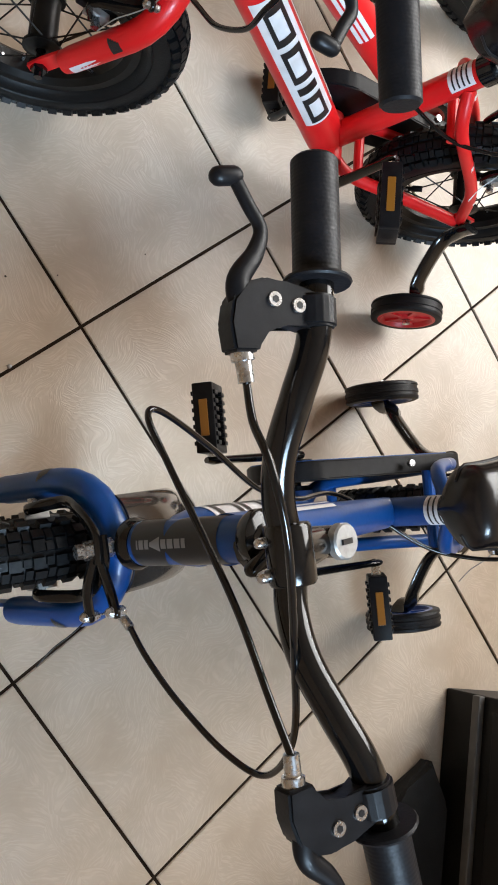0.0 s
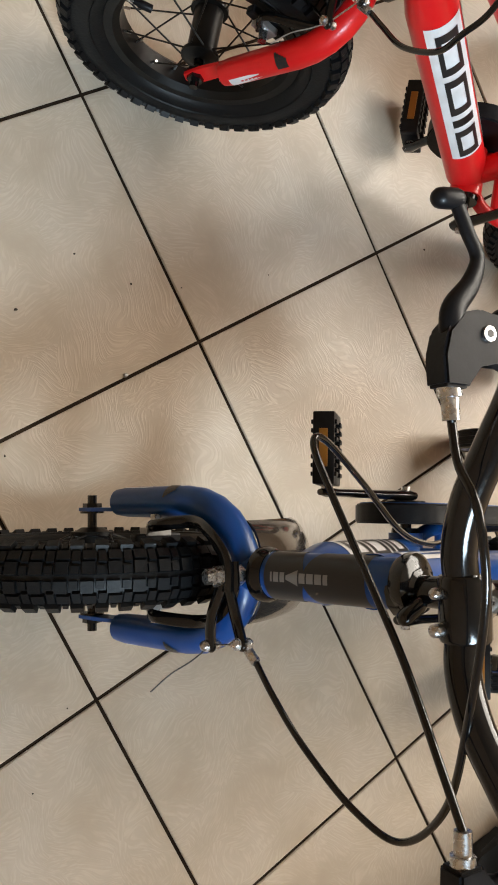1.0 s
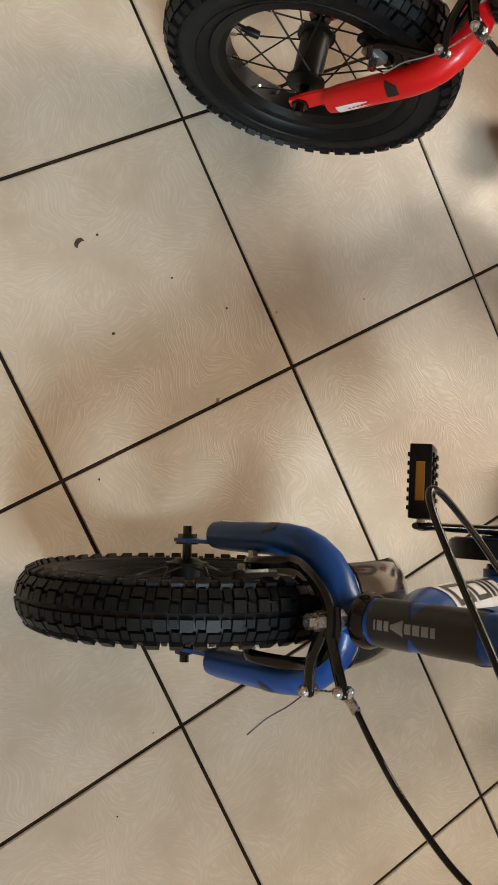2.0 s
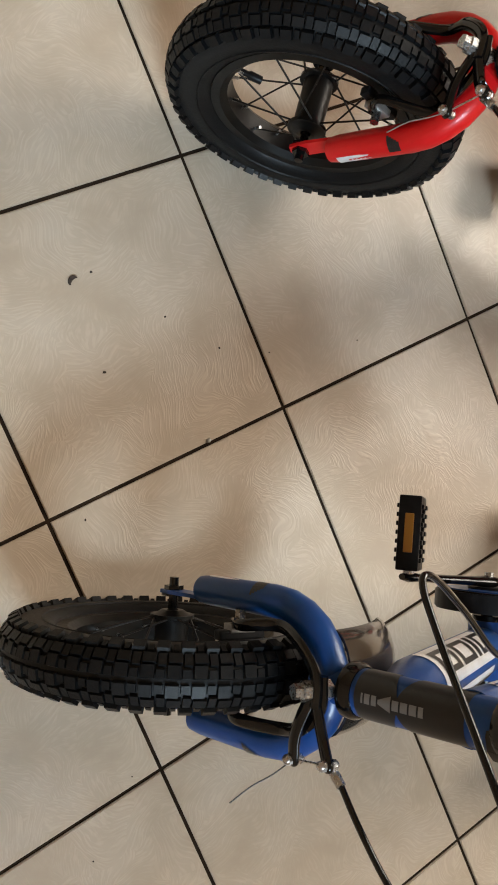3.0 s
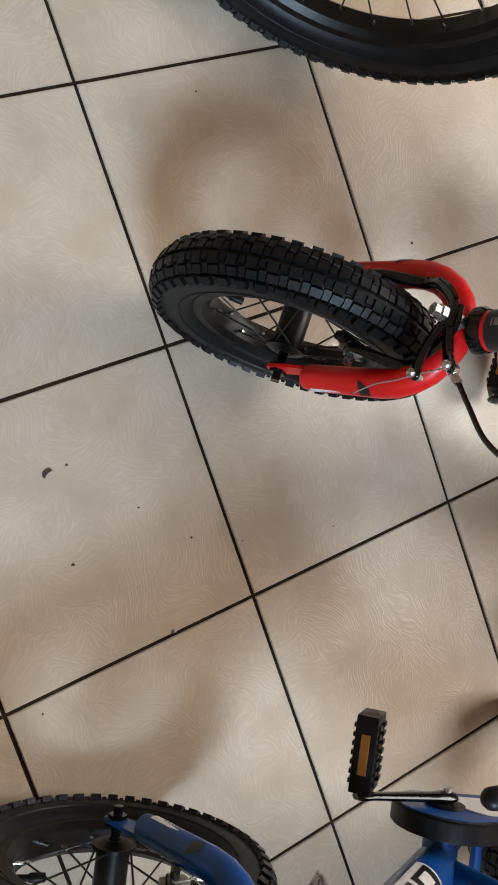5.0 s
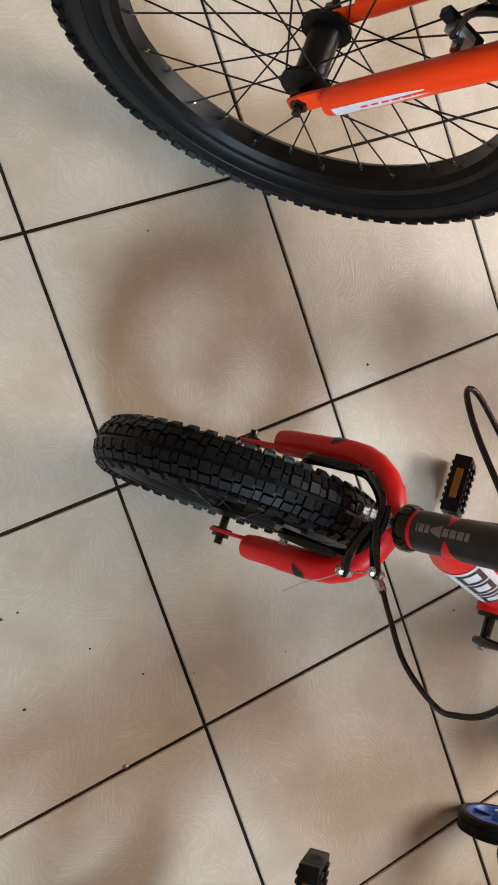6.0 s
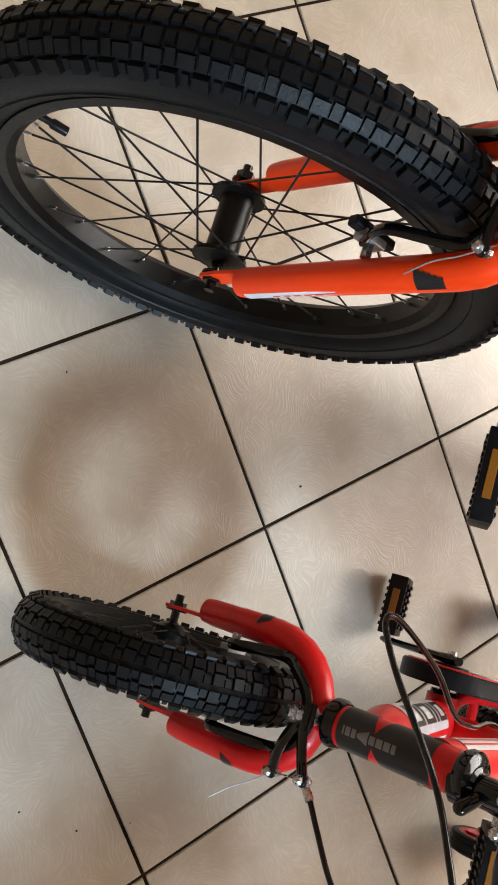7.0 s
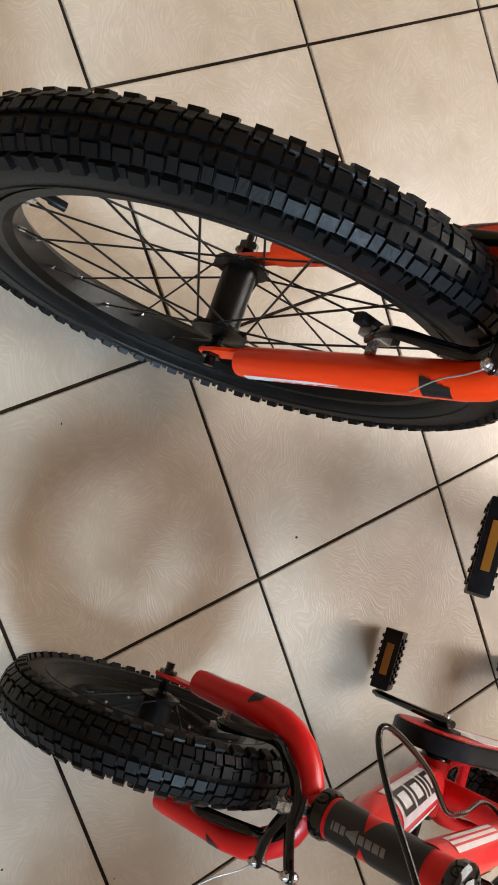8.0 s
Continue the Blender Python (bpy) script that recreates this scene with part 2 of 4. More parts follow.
# ---- wheels ----
def tyre_mesh(R, bead, width, pitch):
    """Knobbly tyre: a rounded body with blocks of tread in staggered rows."""
    bm = fresh()
    body = R - 0.005
    mid, half_h, half_w = (body + bead) / 2, (body - bead) / 2, width / 2

    def section(phi):
        c, s = math.cos(phi), math.sin(phi)
        return half_w * math.copysign(abs(c) ** 0.85, c), mid + half_h * math.copysign(abs(s) ** 0.9, s)
    revolve(bm, [section(2 * math.pi * k / 22) for k in range(22)], 72)
    # raised lines on the sidewall
    for sign in (-1, 1):
        v, r = section(radians(-18))
        revolve(bm, [(sign * (v - 0.0008), r - 0.0012), (sign * (v + 0.0012), r), (sign * (v - 0.0008), r + 0.0012)], 72)
    n = int(2 * math.pi * R / pitch)
    # bars across the tread, lower ones between them, square knobs on the shoulder
    rows = [(77, 0.0, 0.52, 0.0122, 0.0032), (103, 0.06, 0.52, 0.0122, 0.0032), (80, 0.5, 0.32, 0.0080, 0.0024), (100, 0.54, 0.32, 0.0080, 0.0024)]
    for sign in (-1, 1):
        rows += [(90 + sign * 36, 0.10, 0.54, 0.0100, 0.0033), (90 + sign * 34, 0.60, 0.32, 0.0120, 0.0026),
                 (90 + sign * 59, 0.60, 0.52, 0.0116, 0.0056), (90 + sign * 58, 0.10, 0.22, 0.0090, 0.0028)]
    tread = fresh()
    for phi, lag, length, across, tall in rows:
        v, r = section(radians(phi))
        v2, r2 = section(radians(phi + 1))
        along = Vector((0, v2 - v, r2 - r)).normalized()
        for k in range(n):
            a = 2 * math.pi * (k + lag) / n
            radial, tang = Vector((math.cos(a), 0, math.sin(a))), Vector((-math.sin(a), 0, math.cos(a)))
            cross = along.y * Vector((0, 1, 0)) + along.z * radial
            out = (tang.cross(cross)).normalized()
            if out.dot(radial) < 0 and abs(phi - 90) < 60:
                out = -out
            if out.dot((v / half_w) * Vector((0, 1, 0)) + radial * 0.6) < 0:
                out = -out
            base = radial * r + Vector((0, v, 0))
            dl, dw = pitch * length / 2, across / 2 * width / 0.056
            low = [tread.verts.new(base - out * 0.002 + tang * (i * dl) + cross * (j * dw)) for i, j in ((-1, -1), (1, -1), (1, 1), (-1, 1))]
            high = [tread.verts.new(base + out * tall + tang * (i * dl * 0.93) + cross * (j * dw * 0.90)) for i, j in ((-1, -1), (1, -1), (1, 1), (-1, 1))]
            tread.faces.new(high)
            for q in range(4):
                tread.faces.new((low[q], low[(q + 1) % 4], high[(q + 1) % 4], high[q]))
    return bm, tread


def wheel(parent, name, centre, R, bead, width, spokes, pitch, turn=Matrix(), spin=0.0, hub_r=0.0165, flange=0.0215, hub_w=0.029):
    """Spoked wheel: rim with tyre, hub, spokes, nipples and valve under it."""
    place = turn @ pose(*centre, 0, spin, 0)
    rw = width * 0.33
    rim = part(name, moved(revolve(fresh(), [(-rw, bead + 0.004), (-rw, bead - 0.006), (-rw * 0.62, bead - 0.013), (rw * 0.62, bead - 0.013),
                                             (rw, bead - 0.006), (rw, bead + 0.004)], 72), place), RIM, parent, "black spoked wheel", 40)
    body, tread = tyre_mesh(R, bead, width, pitch)
    part("tyre", moved(body, place), RUBBER, rim, "black rubber tyre", 35)
    tagged(part("tread", moved(tread, place), RUBBER, rim, "rows of black rubber tread knobs"), kind="stuff")
    bm = fresh()
    revolve(bm, [(-hub_w - 0.006, 0.006), (-hub_w - 0.006, 0.011), (-hub_w - 0.002, flange * 0.8), (-hub_w - 0.002, flange), (-hub_w + 0.002, flange),
                 (-hub_w + 0.003, hub_r), (hub_w - 0.003, hub_r), (hub_w - 0.002, flange), (hub_w + 0.002, flange),
                 (hub_w + 0.002, flange * 0.8), (hub_w + 0.006, 0.011), (hub_w + 0.006, 0.006)], 24)
    part("hub", moved(bm, place), RIM, rim, "", 35)
    for k in range(spokes):
        side = 1 if k % 2 else -1
        a = 2 * math.pi * k / spokes
        lead = (1 if (k // 2) % 2 else -1) * (radians(62) if spokes > 24 else radians(48))
        p = (flange * 0.86 * math.cos(a + lead), side * hub_w, flange * 0.86 * math.sin(a + lead))
        q = ((bead - 0.013) * math.cos(a), side * 0.004, (bead - 0.013) * math.sin(a))
        part("spoke", moved(rod(fresh(), p, q, 0.0011, 6), place), SPOKE, rim)
    for k in range(spokes):
        a, side = 2 * math.pi * k / spokes, 1 if k % 2 else -1
        u = Vector((math.cos(a), 0, math.sin(a)))
        bm = rod(fresh(), u * (bead - 0.022) + Vector((0, side * 0.005, 0)), u * (bead - 0.012) + Vector((0, side * 0.004, 0)), 0.0019, 6)
        part("nipple", moved(bm, place), CHROME, rim)
    bm = fresh()
    tube(bm, [(0, 0, bead - 0.012), (0, 0, bead - 0.028), (0, 0, bead - 0.030), (0, 0, bead - 0.044)], [0.0035, 0.0032, 0.0048, 0.0045], 10, up=(1, 0, 0))
    part("valve", moved(bm, place @ pose(0, 0, 0, 0, 75, 0)), PLASTIC, rim, "black valve cap", 40)
    # axle with nuts and washers
    bm = fresh()
    rod(bm, (0, -0.067, 0), (0, 0.067, 0), 0.0048, 12)
    for s in (-1, 1):
        rod(bm, (0, s * 0.049, 0), (0, s * 0.051, 0), 0.012, 16)
        tube(bm, [(0, s * 0.0515, 0), (0, s * 0.059, 0)], 0.0095, 6, up=(0, 0, 1))
    part("axle", moved(bm, place), GLOSS, rim, "black axle with hexagon nuts", 30)
    return rim


# ---- bicycle parts ----
def pedal(parent, centre, side, tilt, length=0.084, deep=0.058, thick=0.025):
    """Plastic pedal hanging on edge, with amber reflectors in its upper and lower edges."""
    m = pose(*centre, 0, tilt, 0)
    bm = fresh()
    for s in (-1, 1):
        box(bm, (thick, length, 0.010), m @ pose(0, 0, s * (deep / 2 - 0.005)), 0.002)
        box(bm, (thick, 0.010, deep - 0.010), m @ pose(0, s * (length / 2 - 0.005), 0), 0.002)
        for k in range(7):
            y = -length / 2 + 0.012 + k * (length - 0.024) / 6
            box(bm, (0.005, 0.005, 0.016), m @ pose(s * thick / 2, y, 0.018), 0.0008)
            box(bm, (0.005, 0.005, 0.016), m @ pose(s * thick / 2, y, -0.018), 0.0008)
    tube(bm, [m @ Vector((0, -length / 2 - 0.0, 0)), m @ Vector((0, length / 2, 0))], 0.009, 12, up=(1, 0, 0))
    ob = part("pedal", bm, PLASTIC, parent, "black plastic pedal with amber reflectors", 30)
    for s in (-1, 1):
        part("reflector", box(fresh(), (thick * 0.40, length * 0.52, 0.003), m @ pose(0, 0, s * deep / 2), 0.0008), AMBER, ob, "amber reflector")
    rod(bm := fresh(), m @ Vector((0, -side * (length / 2 + 0.012), 0)), m @ Vector((0, -side * (length / 2 - 0.004), 0)), 0.0065, 10)
    part("spindle", bm, CHROME, ob)
    return ob


def cranks(parent, bb, length, angle, y_right, y_left, pedal_y, tilts, pedal_size=(0.084, 0.058, 0.025)):
    """The two crank arms and pedals. angle: degrees by which the right arm points up from straight ahead."""
    a = radians(angle)
    for side, y, turn, tilt in ((-1, y_right, 1, tilts[0]), (1, y_left, -1, tilts[1])):
        end = Vector((bb[0] + turn * length * math.cos(a), y, bb[1] + turn * length * math.sin(a)))
        start = Vector((bb[0], y, bb[1]))
        d = (end - start).normalized()
        bm = fresh()
        tube(bm, [start - d * 0.012, start, start + d * 0.02, end - d * 0.014, end, end + d * 0.009], [0.009, 0.0125, 0.0095, 0.0075, 0.0095, 0.006], 12,
             up=(0, 1, 0), flat=0.62)
        arm = part("crank_arm", bm, GLOSS, parent, "black steel crank arm", 40)
        rod(bm := fresh(), start + Vector((0, side * 0.004, 0)), start + Vector((0, side * 0.011, 0)), 0.006, 12)
        part("crank_bolt", bm, CHROME, arm)
        pedal(parent, (end.x, side * pedal_y, end.z), side, tilt, *pedal_size)
    rod(bm := fresh(), (bb[0], y_right, bb[1]), (bb[0], y_left, bb[1]), 0.007, 12)
    part("crank_spindle", bm, GLOSS, parent)


def caliper(parent, pivot, shoe, half, m, wire, tail=True):
    """Side-pull rim brake in front of the fork crown: two curved arms, pads, pivot bolt and cable clamp."""
    px, pz = pivot
    sx, sz = shoe
    bm = fresh()
    tube(bm, [m @ Vector(p) for p in smooth_path([(px - 0.028, 0, pz), (px + 0.002, 0, pz)], 2)], 0.0055, 12)
    brake = part("brake", bm, CHROME, parent, "black side-pull rim brake with bright bolts", 40)
    for x, r in ((px + 0.006, 0.0085), (px + 0.0135, 0.0065), (px - 0.012, 0.0085)):
        tube(bm := fresh(), [m @ Vector((x - 0.004, 0, pz)), m @ Vector((x + 0.004, 0, pz))], r, 6)
        part("pivot_nut", bm, CHROME, brake, "", 30)
    for side, dx in ((-1, 0.0), (1, -0.006)):
        route = [(px + dx, -side * 0.012, pz + 0.004), (px + dx, side * 0.014, pz + 0.003), (px + dx + 0.004, side * half * 0.82, pz - 0.020),
                 (px + dx + 0.006, side * half, pz - 0.05), (sx + 0.012, side * half * 0.92, (sz + pz - 0.05) / 2), (sx + 0.006, side * (half - 0.006), sz)]
        line = [m @ q for q in smooth_path(route, 6)]
        n = len(line)
        tube(bm := fresh(), line, [0.0070 - 0.002 * k / n for k in range(n)], 10, flat=0.6, up=m.to_3x3() @ Vector((1, 0, 0)))
        arm = part("brake_arm", bm, GLOSS, brake, "", 40)
        d = Vector((px - sx, 0, pz - sz)).normalized()
        tang = Vector((d.z, 0, -d.x))
        turn = math.degrees(math.atan2(-tang.z, tang.x))
        part("brake_pad", box(fresh(), (0.048, 0.009, 0.011), m @ pose(sx, side * (half - 0.016), sz, 0, turn, 0), 0.002), SIDEWALL, brake)
        part("pad_holder", box(fresh(), (0.026, 0.008, 0.013), m @ pose(sx, side * (half - 0.010), sz, 0, turn, 0), 0.001), SATIN, brake, "bright pad holder")
        tube(bm := fresh(), [m @ Vector((sx, side * (half - 0.012), sz)), m @ Vector((sx, side * (half + 0.006), sz))], 0.005, 6)
        part("pad_nut", bm, CHROME, brake, "", 30)
    # upper levers that the cable pulls together, on the rider's left
    ends = [(px + 0.004, 0.058, pz - 0.018), (px - 0.004, 0.052, pz + 0.022)]
    for k, e in enumerate(ends):
        mid = (px + (0.006 if k == 0 else -0.006), 0.034, pz - 0.012 + 0.020 * k)
        line = [m @ q for q in smooth_path([(px, 0.0, pz + 0.002), mid, e], 6)]
        tube(bm := fresh(), line, 0.0062, 10, flat=0.7, up=m.to_3x3() @ Vector((1, 0, 0)), round_end=True)
        part("cable_lever", bm, GLOSS, brake, "", 40)
        tube(bm := fresh(), [m @ (Vector(e) + Vector((0.005, 0, 0))), m @ (Vector(e) - Vector((0.005, 0, 0)))], 0.0048, 8, round_end=True)
        part("cable_clamp", bm, CHROME, brake, "bright cable clamp screw", 40)
    rod(bm := fresh(), m @ Vector(ends[0]), m @ Vector(ends[1]), 0.0009, 6)
    part("inner_wire", bm, CHROME, brake)
    tube(bm := fresh(), [m @ (Vector(ends[1]) + Vector((-0.004, 0.0, -0.006))), m @ (Vector(ends[1]) + Vector((-0.008, 0.014, 0.008)))], 0.0042, 8)
    part("barrel_adjuster", bm, CHROME, brake, "", 30)
    if tail:
        e = Vector(ends[0])
        line = smooth_path([e, e + Vector((0.016, 0.012, -0.004)), e + Vector((0.032, 0.022, -0.010)), e + Vector((0.046, 0.036, -0.018))], 5)
        tube(bm := fresh(), [m @ q for q in line], 0.00065, 6)
        part("loose_wire_end", bm, wire, brake, "thin bare wire end sticking out")
    return brake, m @ (Vector(ends[1]) + Vector((-0.008, 0.014, 0.008)))


def fork(parent, axle, crown, half, r, colour, m, band):
    """Unicrown fork: one bent tube of two legs, flat drop-outs, decals and the crown race."""
    A, C = Vector((axle[0], 0, axle[1])), Vector((crown[0], 0, crown[1]))
    d = (C - A).normalized()
    length = (C - A).length
    bm = fresh()
    bow = half * 1.10
    s0, s1 = 0.042, length - bow
    for side in (-1, 1):
        pts = [A + d * s0 + Vector((0, side * half, 0)), A + d * (s0 + 0.012) + Vector((0, side * half, 0)), A + d * ((s0 + s1) / 2) + Vector((0, side * half, 0))]
        pts += [A + d * (s1 + bow * math.sin(radians(g))) + Vector((0, side * half * math.cos(radians(g)), 0)) for g in (0, 15, 30, 45, 60, 75, 90)]
        rad = [r * 0.86, r * 0.95, r * 0.98] + [r] * 6 + [r * 1.02]
        tube(bm, [m @ p for p in pts], rad, 18, up=m.to_3x3() @ Vector((1, 0, 0)))
    tube(bm, [m @ (C - d * r * 0.9), m @ (C + d * r * 1.0)], r * 1.05, 20, up=(1, 0, 0))
    ob = part("front_fork", bm, colour, parent, band + " painted fork with bent crown", 50)
    fwd = Vector((d.z, 0, -d.x))
    for side in (-1, 1):
        outline = []
        for u, w in ((-0.012, -0.008), (-0.014, 0.0), (-0.010, 0.009), (0.012, 0.011), (s0 + 0.016, 0.009), (s0 + 0.016, -0.009), (0.012, -0.010), (-0.008, -0.010)):
            q = A + d * u + fwd * w
            outline.append((q.x, q.z))
        part("drop_out", moved(plate(fresh(), outline, side * (half - 0.007) - 0.0018, side * (half - 0.007) + 0.0018), m), colour, ob)
        # pale sticker with a row of short bars, and a dark mark higher up
        p0, p1 = A + d * (s0 + 0.012) + Vector((0, side * half, 0)), A + d * (s0 + 0.012 + 0.48 * (s1 - s0)) + Vector((0, side * half, 0))
        lo, hi = (-26, 18) if side > 0 else (162, 206)
        part("sticker", moved(patch(fresh(), p0, p1, r * 0.92, lo, hi, 0.0007), m), WHITE, ob, "white sticker with short coloured bars")
        for k in range(5):
            a, b = p0.lerp(p1, 0.30 + 0.11 * k), p0.lerp(p1, 0.375 + 0.11 * k)
            part("sticker_bar", moved(patch(fresh(), a, b, r * 0.92, lo + 20, hi - 16, 0.0011), m), colour, ob)
        q0, q1 = A + d * (s1 - 0.020 * length / 0.21) + Vector((0, side * half, 0)), A + d * (s1 - 0.006) + Vector((0, side * half, 0))
        lo, hi = (10, 74) if side > 0 else (106, 170)
        bm = fresh()
        for k in range(5):
            inset = (hi - lo) * 0.1 * k
            patch(bm, q0.lerp(q1, 0.2 * k), q0.lerp(q1, 0.2 * k + 0.2), r * 0.99, lo + inset * (side < 0), hi - inset * (side > 0), 0.0008, 4)
        part("dark_mark", moved(bm, m), INK, ob, "black painted mark")
    return ob


def head(parent, low, high, r, colour, label):
    """Head tube with dark sleeves, a coloured band, pale bars, and the bearing cups."""
    a, b = Vector((low[0], 0, low[1])), Vector((high[0], 0, high[1]))
    tube_ob = part("head_tube", tube(fresh(), [a, b], r, 28), colour, parent, label, 40)
    for t0, t1, skew in ((0.06, 0.29, 1), (0.45, 0.82, -1)):
        bm = fresh()
        p, q = a.lerp(b, t0), a.lerp(b, t1)
        d = (q - p)
        rows = []
        side, top = d.normalized().cross(Vector((0, 1, 0))).normalized(), Vector((0, 1, 0))
        n = 32
        for end in (0, 1):
            ring = []
            for k in range(n):
                g = 2 * math.pi * k / n
                slant = 0.10 * (1 - abs(((g / math.pi) % 2) - 1) * 2) * (1 if (skew > 0) == (end == 1) else 0) * skew
                ring.append(bm.verts.new((q if end else p) + (b - a) * slant + (r + 0.0006) * (math.cos(g) * side + math.sin(g) * top)))
            rows.append(ring)
        for k in range(n):
            bm.faces.new((rows[0][k], rows[0][(k + 1) % n], rows[1][(k + 1) % n], rows[1][k]))
        part("dark_sleeve", bm, INK, tube_ob, "black decal sleeve", 40)
    widths = (0.014, 0.040, 0.036, 0.090, 0.046, 0.050, 0.050, 0.034)
    t = 0.115
    d = (b - a).normalized()
    out = d.cross(Vector((0, 1, 0))).normalized()
    if out.x < 0:
        out = -out
    for k, w in enumerate(widths):
        tall = 18 if k == 3 else 11
        bm, rows = fresh(), []
        for e in (a.lerp(b, t), a.lerp(b, t + w)):
            narrow = 0.25 if k == 3 and not rows else 1.0
            rows.append([bm.verts.new(e + (r + 0.0011) * (math.cos(radians(g)) * out + math.sin(radians(g)) * Vector((0, 1, 0))))
                         for g in (-tall * narrow, -tall * narrow / 2, 0, tall * narrow / 2, tall * narrow)])
        for j in range(4):
            bm.faces.new((rows[0][j], rows[0][j + 1], rows[1][j + 1], rows[1][j]))
        part("badge_bar", bm, GREYINK, tube_ob)
        t += w + 0.012
    for p, s in ((a, -1), (b, 1)):
        d = (b - a).normalized() * s
        tube(bm := fresh(), [p - d * 0.003, p + d * 0.002, p + d * 0.009, p + d * 0.012], [r * 1.06, r * 1.2, r * 1.2, r * 1.0], 28)
        part("bearing_cup", bm, GLOSS, tube_ob, "black headset cup", 40)
    return tube_ob


def brake_lever(parent, bar, m, mirror):
    """Lever clamp, body, blade and barrel on one end of the bar; drawn for the right end and mirrored."""
    k = Matrix.Diagonal((1, -1 if mirror else 1, 1, 1))
    z = bar[2]
    M = m @ k
    bx, by = bar[0], -0.151
    bm = fresh()
    tube(bm, [(bx + 0.004, by - 0.010, z), (bx + 0.006, by + 0.010, z)], 0.0158, 20)
    outline = [(bx + 0.006, by - 0.013), (bx + 0.028, by - 0.018), (bx + 0.042, by - 0.021), (bx + 0.056, by - 0.018), (bx + 0.066, by - 0.008), (bx + 0.070, by + 0.006),
               (bx + 0.069, by + 0.023), (bx + 0.052, by + 0.024), (bx + 0.045, by + 0.010), (bx + 0.030, by + 0.007), (bx + 0.006, by + 0.012)]
    plate(bm, outline, z - 0.009, z + 0.009, "z")
    bmesh.ops.bevel(bm, geom=list(bm.edges), offset=0.0018, segments=2, affect="EDGES", clamp_overlap=True)
    ob = part("brake_lever", moved(bm, M), PLASTIC, parent, "black brake lever clamped to the bar", 40)
    blade = smooth_path([(bx + 0.057, by - 0.004, z + 0.002), (bx + 0.058, by - 0.020, z + 0.003), (bx + 0.044, by - 0.036, z + 0.002), (bx + 0.036, by - 0.052, z),
                         (bx + 0.042, by - 0.067, z - 0.001), (bx + 0.049, by - 0.084, z - 0.002)], 7)
    n = len(blade)
    tube(bm := fresh(), [M @ p for p in blade], [0.0092 - 0.0042 * min(1, i / (n * 0.55)) for i in range(n)], 12, flat=0.75, round_end=True)
    part("blade", bm, PLASTIC, ob, "black lever blade", 60)
    tube(bm := fresh(), [M @ Vector((bx + 0.0495, by - 0.085, z - 0.002)), M @ Vector((bx + 0.060, by - 0.084, z - 0.002))], 0.0062, 12, round_end=True)
    part("blade_tip", bm, PLASTIC, ob, "", 60)
    for dx, dy in ((0.038, -0.007), (0.021, -0.003)):
        tube(bm := fresh(), [M @ Vector((bx + dx, by + dy, z + 0.008)), M @ Vector((bx + dx, by + dy, z + 0.0105))], [0.0050, 0.0046], 14, up=(1, 0, 0))
        bolt = part("screw", bm, CHROME, ob, "bright socket screw", 30)
        tube(bm := fresh(), [M @ Vector((bx + dx, by + dy, z + 0.0100)), M @ Vector((bx + dx, by + dy, z + 0.0108))], 0.0024, 6, up=(1, 0, 0))
        part("screw_socket", bm, INK, ob)
    tube(bm := fresh(), [M @ Vector((bx + 0.060, by + 0.022, z)), M @ Vector((bx + 0.0595, by + 0.028, z)), M @ Vector((bx + 0.0595, by + 0.0285, z)),
                         M @ Vector((bx + 0.059, by + 0.041, z))], [0.0072, 0.0072, 0.0052, 0.0050], 14, up=(0, 0, 1))
    part("barrel_adjuster", bm, CHROME, ob, "bright ribbed barrel adjuster", 30)
    return M @ Vector((bx + 0.059, by + 0.040, z))


def grip(parent, a, b, m):
    """Ribbed rubber grip with a flange at its inner end."""
    a, b = Vector(a), Vector(b)
    pts, rad = [], []
    d = (b - a).normalized()
    length = (b - a).length
    for s, r in ((0.0, 0.0215), (0.0015, 0.0225), (0.0035, 0.0215), (0.004, 0.0165)):
        pts.append(a + d * s)
        rad.append(r)
    n = 52
    for k in range(n):
        s = 0.008 + (length - 0.012) * k / n
        w = (length - 0.012) / n
        pts += [a + d * s, a + d * (s + w * 0.62)]
        rad += [0.01568, 0.01568] if k % 2 else [0.01560, 0.01560]
    pts += [a + d * (length - 0.002), a + d * length]
    rad += [0.0157, 0.0138]
    tube(bm := fresh(), [m @ p for p in pts], rad, 20)
    return part("grip", bm, SIDEWALL, parent, "matt black finely ribbed rubber grip", 40)


